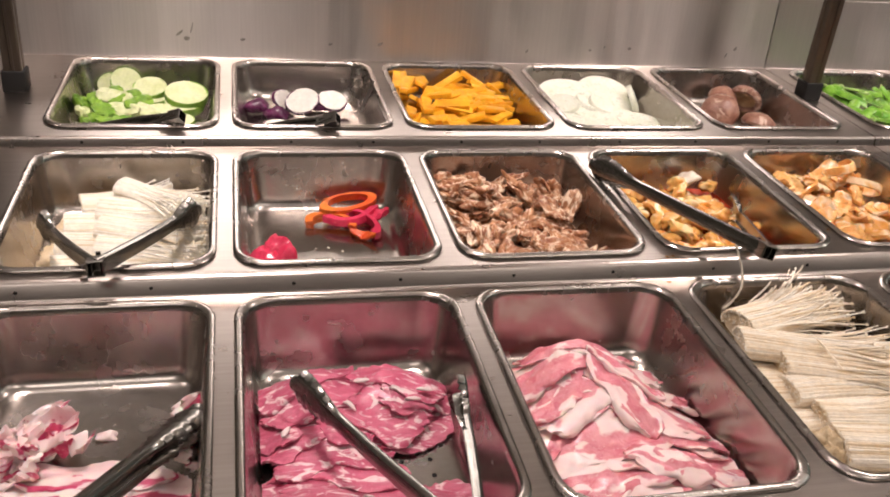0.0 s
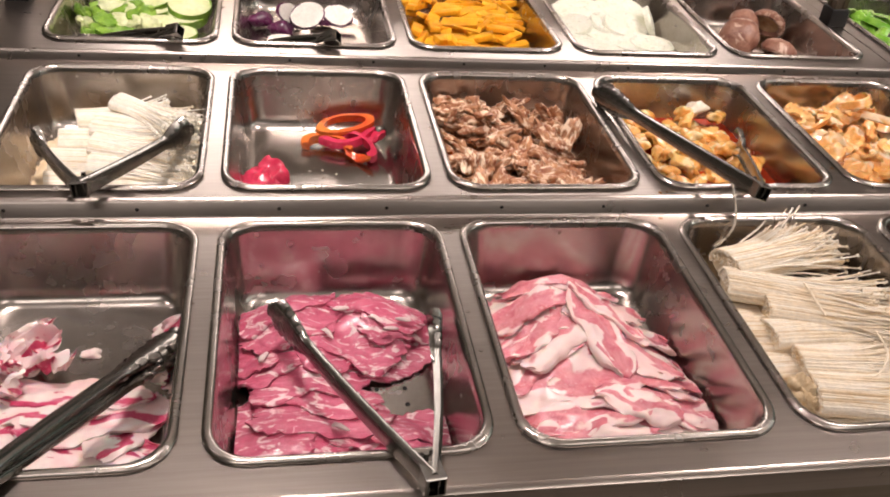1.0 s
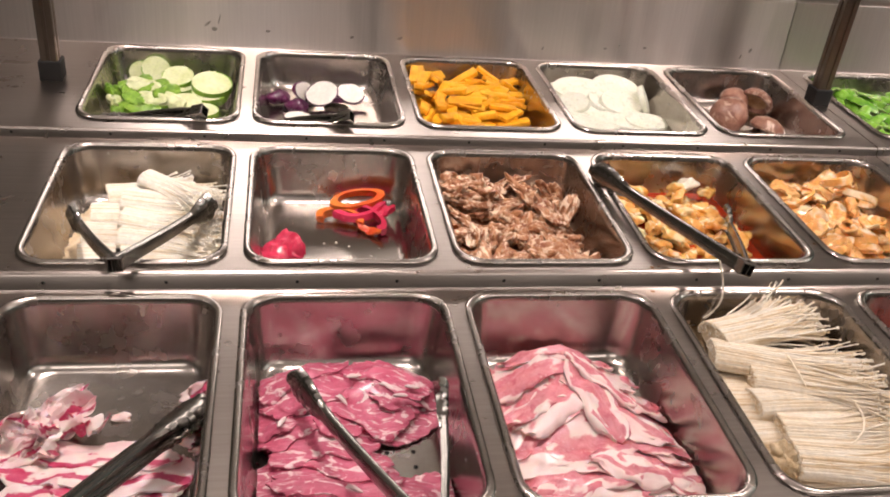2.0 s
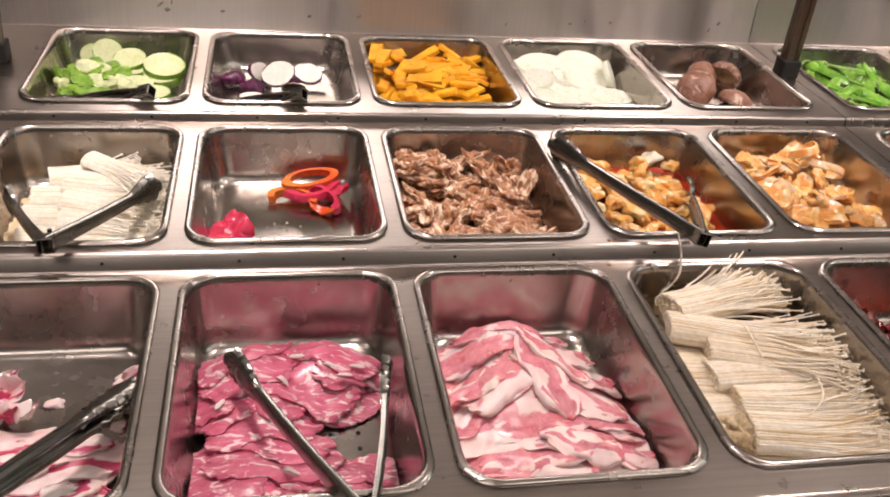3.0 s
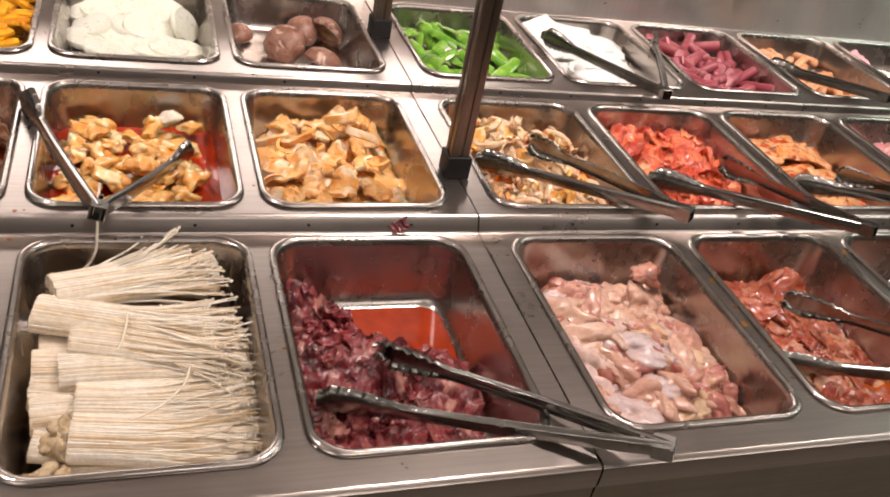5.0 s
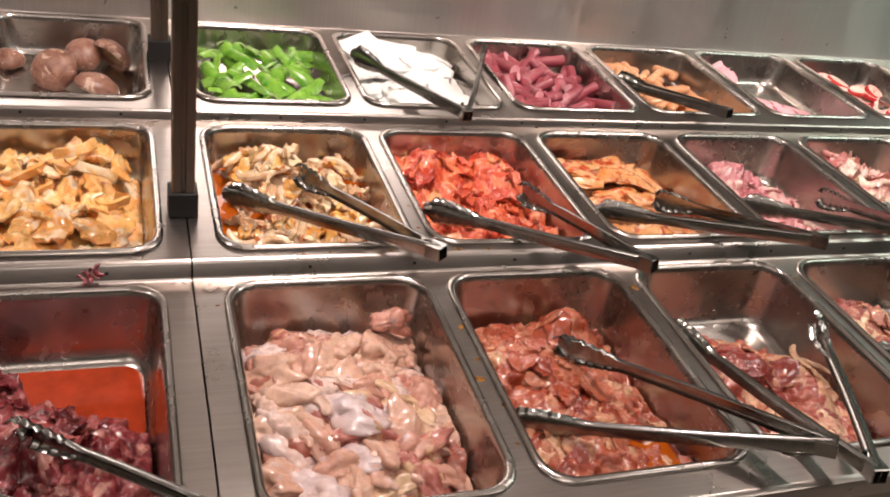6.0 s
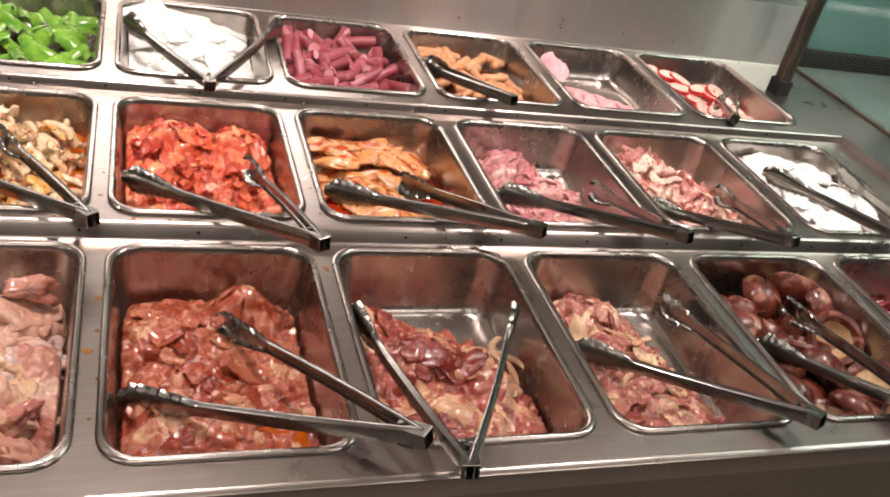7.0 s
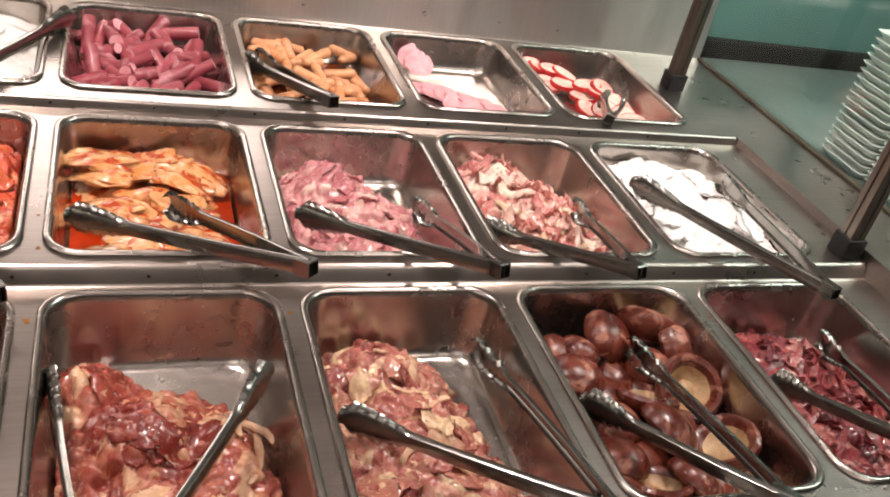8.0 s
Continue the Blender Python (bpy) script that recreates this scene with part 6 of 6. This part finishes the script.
# ---------------------------------------------------------------- tongs
def arm_mesh(L, side, seed):
    """One arm: a channel of sheet steel that widens into a scalloped tip. It runs along x; side is the outward y."""
    bm = bmesh.new()
    n = 64
    loops = []
    th = 0.0011
    for k in range(n + 1):
        s = k / n
        e = max(0.0, (s - 0.72) / 0.28)
        if e == 0:
            half, lip, crown = 0.0105 - 0.002 * s, 0.0055, 0.0016
            flute = 0.0
        else:
            half = 0.0090 + 0.0110 * math.sin(min(e * 1.25, 1.0) * math.pi / 2) - 0.012 * max(0, e - 0.84) / 0.16
            flute = math.cos(e * 7 * 2 * math.pi) * min(1.0, e * 6)
            half += 0.0018 * flute
            lip, crown = 0.0050 + 0.003 * e, 0.0016 + 0.004 * e
        bow = side * (0.0035 * math.sin(math.pi * min(s * 1.1, 1.0)))
        x = L * s
        prof = []
        for f in (-1.0, -0.93, -0.75, -0.45, 0.0, 0.45, 0.75, 0.93, 1.0):
            y = crown * (1 - f * f) - (lip * (0.35 if abs(f) < 0.95 else 1.0) if abs(f) > 0.9 else 0.0) + 0.0012 * flute * abs(f)
            prof.append((f * half * (1.0 if abs(f) > 0.95 else 1.03), y))
        a = [(x, bow + side * y, z) for z, y in prof]
        b = [(x, bow + side * (y - th), z * 0.95) for z, y in prof]
        loops.append(a + b[::-1])
    rows = rings(bm, loops)
    bm.faces.new(rows[0][::-1])
    bmesh.ops.recalc_face_normals(bm, faces=bm.faces)
    return finish("arm", bm, TONG)


def hinge_mesh():
    bm = bmesh.new()
    o, i, w = 0.0095, 0.0075, 0.016
    outer, inner = [(-o, -o), (o, -o), (o, o), (-o, o)], [(-i, -i), (i, -i), (i, i), (-i, i)]
    rings(bm, [[(w, y, z) for y, z in outer], [(-0.006, y, z) for y, z in outer], [(-0.007, y * 0.9, z * 0.9) for y, z in outer], [(-0.007, y, z) for y, z in inner], [(w - 0.004, y, z) for y, z in inner]])
    bmesh.ops.recalc_face_normals(bm, faces=bm.faces)
    return finish("hinge", bm, TONG)


HINGE = hinge_mesh()
pin = bmesh.new()
bmesh.ops.create_cone(pin, cap_ends=True, segments=12, radius1=0.0034, radius2=0.0028, depth=0.0215)
PIN = finish("rivet", pin, TONG)


def tongs(hinge, tip_a, tip_b, label):
    hg, a, b = Vector(hinge), Vector(tip_a), Vector(tip_b)
    d = ((a - hg).normalized() + (b - hg).normalized()).normalized()
    up = (a - hg).cross(b - hg)
    up = up if up.length > 1e-5 else Vector((0, 0, 1))
    up = up.normalized() * (1 if up.z > 0 else -1)
    root = thing("tongs", label, "tongs", (0, 0, 0), "serving tongs")
    root.location = hg
    def frame_of(x):
        z = (up - x * up.dot(x)).normalized()
        y = z.cross(x)
        return Matrix((x, y, z)).transposed().to_4x4()
    body = part("hinge", HINGE, None, root)
    body.matrix_basis = frame_of(d)
    for k, tip in enumerate((a, b)):
        x = (tip - hg).normalized()
        f = frame_of(x)
        side = 1 if d.cross(x).dot(up) > 0 else -1
        arm = part("arm", arm_mesh((tip - hg).length, side, k), None, root)
        arm.matrix_basis = Matrix.Translation(f.to_3x3() @ Vector((0, side * 0.004, 0))) @ f
    p = part("rivet", PIN, None, root)
    p.matrix_basis = frame_of(d) @ pose(0.026, 0, 0)


BY_THE = "scalloped stainless steel tongs resting on the pan of "
for what, hinge, tip_a, tip_b in (
    ("pale enoki", (-0.151, 0.366, 0.905), (-0.053, 0.596, 0.86), (-0.248, 0.583, 0.85)),
    ("orange chicken", (0.664, 0.333, 0.918), (0.559, 0.676, 0.89), (0.779, 0.619, 0.84)),
    ("fatty pork", (-0.205, -0.085, 0.885), (-0.040, 0.210, 0.818), (-0.036, 0.208, 0.806)),
    ("raw beef", (0.193, -0.056, 0.875), (0.063, 0.228, 0.835), (0.236, 0.205, 0.835)),
    ("zucchini", (-0.084, 0.833, 0.905), (-0.26, 0.93, 0.84), (-0.24, 0.89, 0.83)),
    ("aubergine", (0.161, 0.827, 0.905), (0.0, 0.92, 0.84), (0.02, 0.885, 0.83)),
    ("dark beef", (1.215, -0.065, 0.89), (0.971, 0.184, 0.82), (0.898, 0.131, 0.80)),
    ("octopus", (1.467, 0.35, 0.905), (1.328, 0.635, 0.865), (1.222, 0.583, 0.86)),
    ("red beef", (1.741, 0.281, 0.922), (1.677, 0.576, 0.865), (1.507, 0.525, 0.865)),
    ("fish fillets", (2.061, 0.323, 0.922), (1.915, 0.554, 0.86), (1.798, 0.529, 0.855)),
    ("raw duck", (2.299, 0.314, 0.924), (2.269, 0.566, 0.855), (2.095, 0.552, 0.85)),
    ("gizzard strips", (2.498, 0.315, 0.92), (2.545, 0.584, 0.85), (2.36, 0.514, 0.855)),
    ("white fish", (2.783, 0.264, 0.92), (2.652, 0.604, 0.89), (2.842, 0.633, 0.885)),
    ("tofu skin", (1.631, 0.735, 0.92), (1.503, 1.027, 0.905), (1.784, 1.076, 0.905)),
    ("small sausages", (2.172, 0.761, 0.925), (2.069, 1.014, 0.875), (2.093, 1.043, 0.87)),
    ("crab sticks", (2.70, 0.803, 0.905), (2.83, 0.98, 0.85), (2.80, 1.0, 0.86)),
    ("marinated pork", (1.795, -0.041, 0.905), (1.621, 0.266, 0.81), (1.508, 0.143, 0.80)),
    ("marinated beef", (1.839, -0.073, 0.89), (1.792, 0.262, 0.83), (2.008, 0.235, 0.85)),
    ("marinated duck", (2.303, -0.034, 0.89), (2.279, 0.294, 0.82), (2.088, 0.188, 0.82)),
    ("wet shiitake", (2.502, -0.049, 0.89), (2.502, 0.285, 0.82), (2.382, 0.178, 0.83)),
    ("dark meat strips", (2.743, 0.006, 0.89), (2.841, 0.294, 0.81), (2.686, 0.201, 0.82)),
):
    tongs(hinge, tip_a, tip_b, BY_THE + what)

# ---------------------------------------------------------------- beyond the counter's end
GLASS = bpy.data.materials.new("end_glass")
GLASS.use_nodes = True
gb = GLASS.node_tree.nodes["Principled BSDF"]
gb.inputs["Base Color"].default_value = rgb("cfe0da")
gb.inputs["Roughness"].default_value = 0.02
gb.inputs["Transmission Weight"].default_value = 1.0
gb.inputs["IOR"].default_value = 1.45
screen = thing("glass_screen", "upright clear glass screen closing the counter end", "glass screen")
pane = part("glass", box(bmesh.new(), 3.149, 3.155, 0.0, 1.30, 0.86, 1.9), GLASS, screen)
pane.visible_shadow = False
part("seam", box(bmesh.new(), 3.1455, 3.1485, 0.0, 1.20, ZB - 0.02, ZB + 0.003), DARK, screen, "dark silicone seam")
TRIM = plain("dull_brass_trim", "6c6454", 0.4, 0.6, 0.2, 20)
part("bottom_channel", box(bmesh.new(), 3.133, 3.1450, 0.0, 1.19, ZB + 0.0005, ZB + 0.006, 0.001), TRIM, screen, "dull brass bottom channel")
table = thing("side_table", "dark grey-green side table beyond the glass", "table")
part("tabletop", box(bmesh.new(), 3.17, 4.6, 0.1, 1.315, 0.80, 0.86, 0.003), CABINET, table)
part("upstand", box(bmesh.new(), 3.17, 4.6, 1.285, 1.315, 0.8605, 0.905, 0.002), DARK, table, "dark upstand along the far edge")
part("base", box(bmesh.new(), 3.22, 4.55, 0.15, 1.30, 0.0, 0.80), WALLP, table)

PLATES = bmesh.new()
lp = lambda hx, z: [(x, y, z) for x, y in round_rect(hx, hx, 0.012, 4)]
rings(PLATES, [lp(0.046, 0.0), lp(0.049, 0.001), lp(0.062, 0.016), lp(0.064, 0.0175), lp(0.062, 0.0185), lp(0.060, 0.0175), lp(0.047, 0.004)])
bmesh.ops.recalc_face_normals(PLATES, faces=PLATES.faces)
PLATE_ME = finish("plate", PLATES, PLATE)
for sx, sy in ((3.275, 0.745), (3.275, 0.612)):
    for k in range(17):
        p = tagged(new("square_plate", PLATE_ME), "white square melamine plate in a tall stack", "plate", "stacked plates")
        p.matrix_world = pose(sx + 0.001 * math.sin(k * 5.1), sy, 0.8605 + 0.0155 * k, 0, 0, 0.8 * math.sin(k * 2.3))

# ---------------------------------------------------------------- spills and dried marks
SPILL = sauce("dried_orange_sauce", "8a5a20", 0.3)
MARK = plain("dried_grey_mark", "aca49c", 0.5, 0.5, 0.2, 60)


def blot(name, label, x, y, z, size, mat, seed, flat=0.12, rx=0.0, long=1.4):
    bm = bmesh.new()
    bmesh.ops.create_icosphere(bm, subdivisions=2, radius=1.0)
    for v in bm.verts:
        k = 1 + 0.5 * noise.noise(v.co * 1.6 + Vector((seed * 3.7, 0, 0)))
        v.co = Vector((v.co.x * size * long, v.co.y * size, v.co.z * size * flat)) * k
    ob = tagged(new(name, finish(name, bm, mat)), label, "spill", "spills on the steel")
    ob.matrix_world = pose(x, y, z, rx, 0, 40 * seed)
    return ob


rnd = random.Random(404)
for x, y, z, sz in ((1.482, 0.262, ZF, 0.0055), (1.478, 0.20, ZF, 0.004), (1.474, 0.165, ZF, 0.0075), (1.480, 0.06, ZF, 0.003), (1.764, 0.325, ZF, 0.006), (1.486, 0.12, ZF, 0.003), (0.865, 0.10, ZF, 0.004), (0.862, 0.16, ZF, 0.003),
                    (0.57, 0.405, ZM, 0.004), (0.575, 0.407, ZM, 0.0025), (0.565, 0.377, ZF, 0.004), (1.30, 0.403, ZM, 0.004), (1.34, 0.404, ZM, 0.003), (1.42, 0.404, ZM, 0.004), (1.52, 0.404, ZM, 0.005), (1.56, 0.403, ZM, 0.004),
                    (1.475, 0.46, ZM, 0.004), (1.48, 0.52, ZM, 0.003), (1.77, 0.43, ZM, 0.004), (1.764, 0.5, ZM, 0.003), (2.05, 0.33, ZF, 0.004), (1.19, 0.33, ZF, 0.003), (2.63, 0.30, ZF, 0.003), (0.86, 0.47, ZM, 0.003)):
    blot("sauce_drop", "small dried orange-brown sauce drop on the steel deck", x + rnd.uniform(-0.003, 0.003), y, z + 0.0003, sz * 0.62, SPILL, rnd.randrange(99))
bit = heap("F4", "beef_scrap", "dark red scrap of meat hanging over the pan rim", "meat scrap")
bit.location = (1.045, 0.383, ZF + 0.004)
for k in range(4):
    o = part("shred", worm_mesh("shred", DARKMEAT, 0.024, 0.0026, k + 2, 0.5, 6, 8), None, bit)
    o.matrix_basis = pose(0.006 * (k - 1.5), 0.002 * k, 0.003 + 0.003 * k, 40 * k, 30, 70 * k)
for x, z, sz, ln, tilt in ((-0.098, 0.935, 0.0035, 3.2, 40), (-0.085, 0.925, 0.006, 1.2, 0), (-0.075, 0.945, 0.0018, 8.0, 75), (0.02, 0.925, 0.004, 1.6, 10), (0.19, 0.92, 0.004, 1.5, 20), (0.29, 0.922, 0.0045, 1.8, 30), (0.60, 0.915, 0.003, 2.0, 60), (0.74, 0.92, 0.004, 1.3, 0), (0.83, 0.925, 0.0045, 1.2, 10),
                         (1.08, 0.93, 0.005, 1.4, 60), (1.06, 0.915, 0.003, 2.5, 70), (1.30, 0.92, 0.004, 1.3, 0), (1.72, 0.925, 0.004, 1.4, 20), (2.2, 0.92, 0.004, 1.3, 0), (2.45, 0.93, 0.004, 1.5, 40), (2.62, 0.925, 0.003, 1.5, 0), (2.76, 0.92, 0.004, 1.2, 30)):
    o = blot("dried_splash", "dried greyish splash on the steel backsplash", x, 1.1975 + (z - 0.892) * 0.049, z, sz * 0.7, MARK, 1.0, 0.05, 90, ln)
    o.matrix_world = pose(x, 1.1985 + (z - 0.892) * 0.049, z, 90, 0, 0) @ pose(0, 0, 0, 0, 0, tilt)
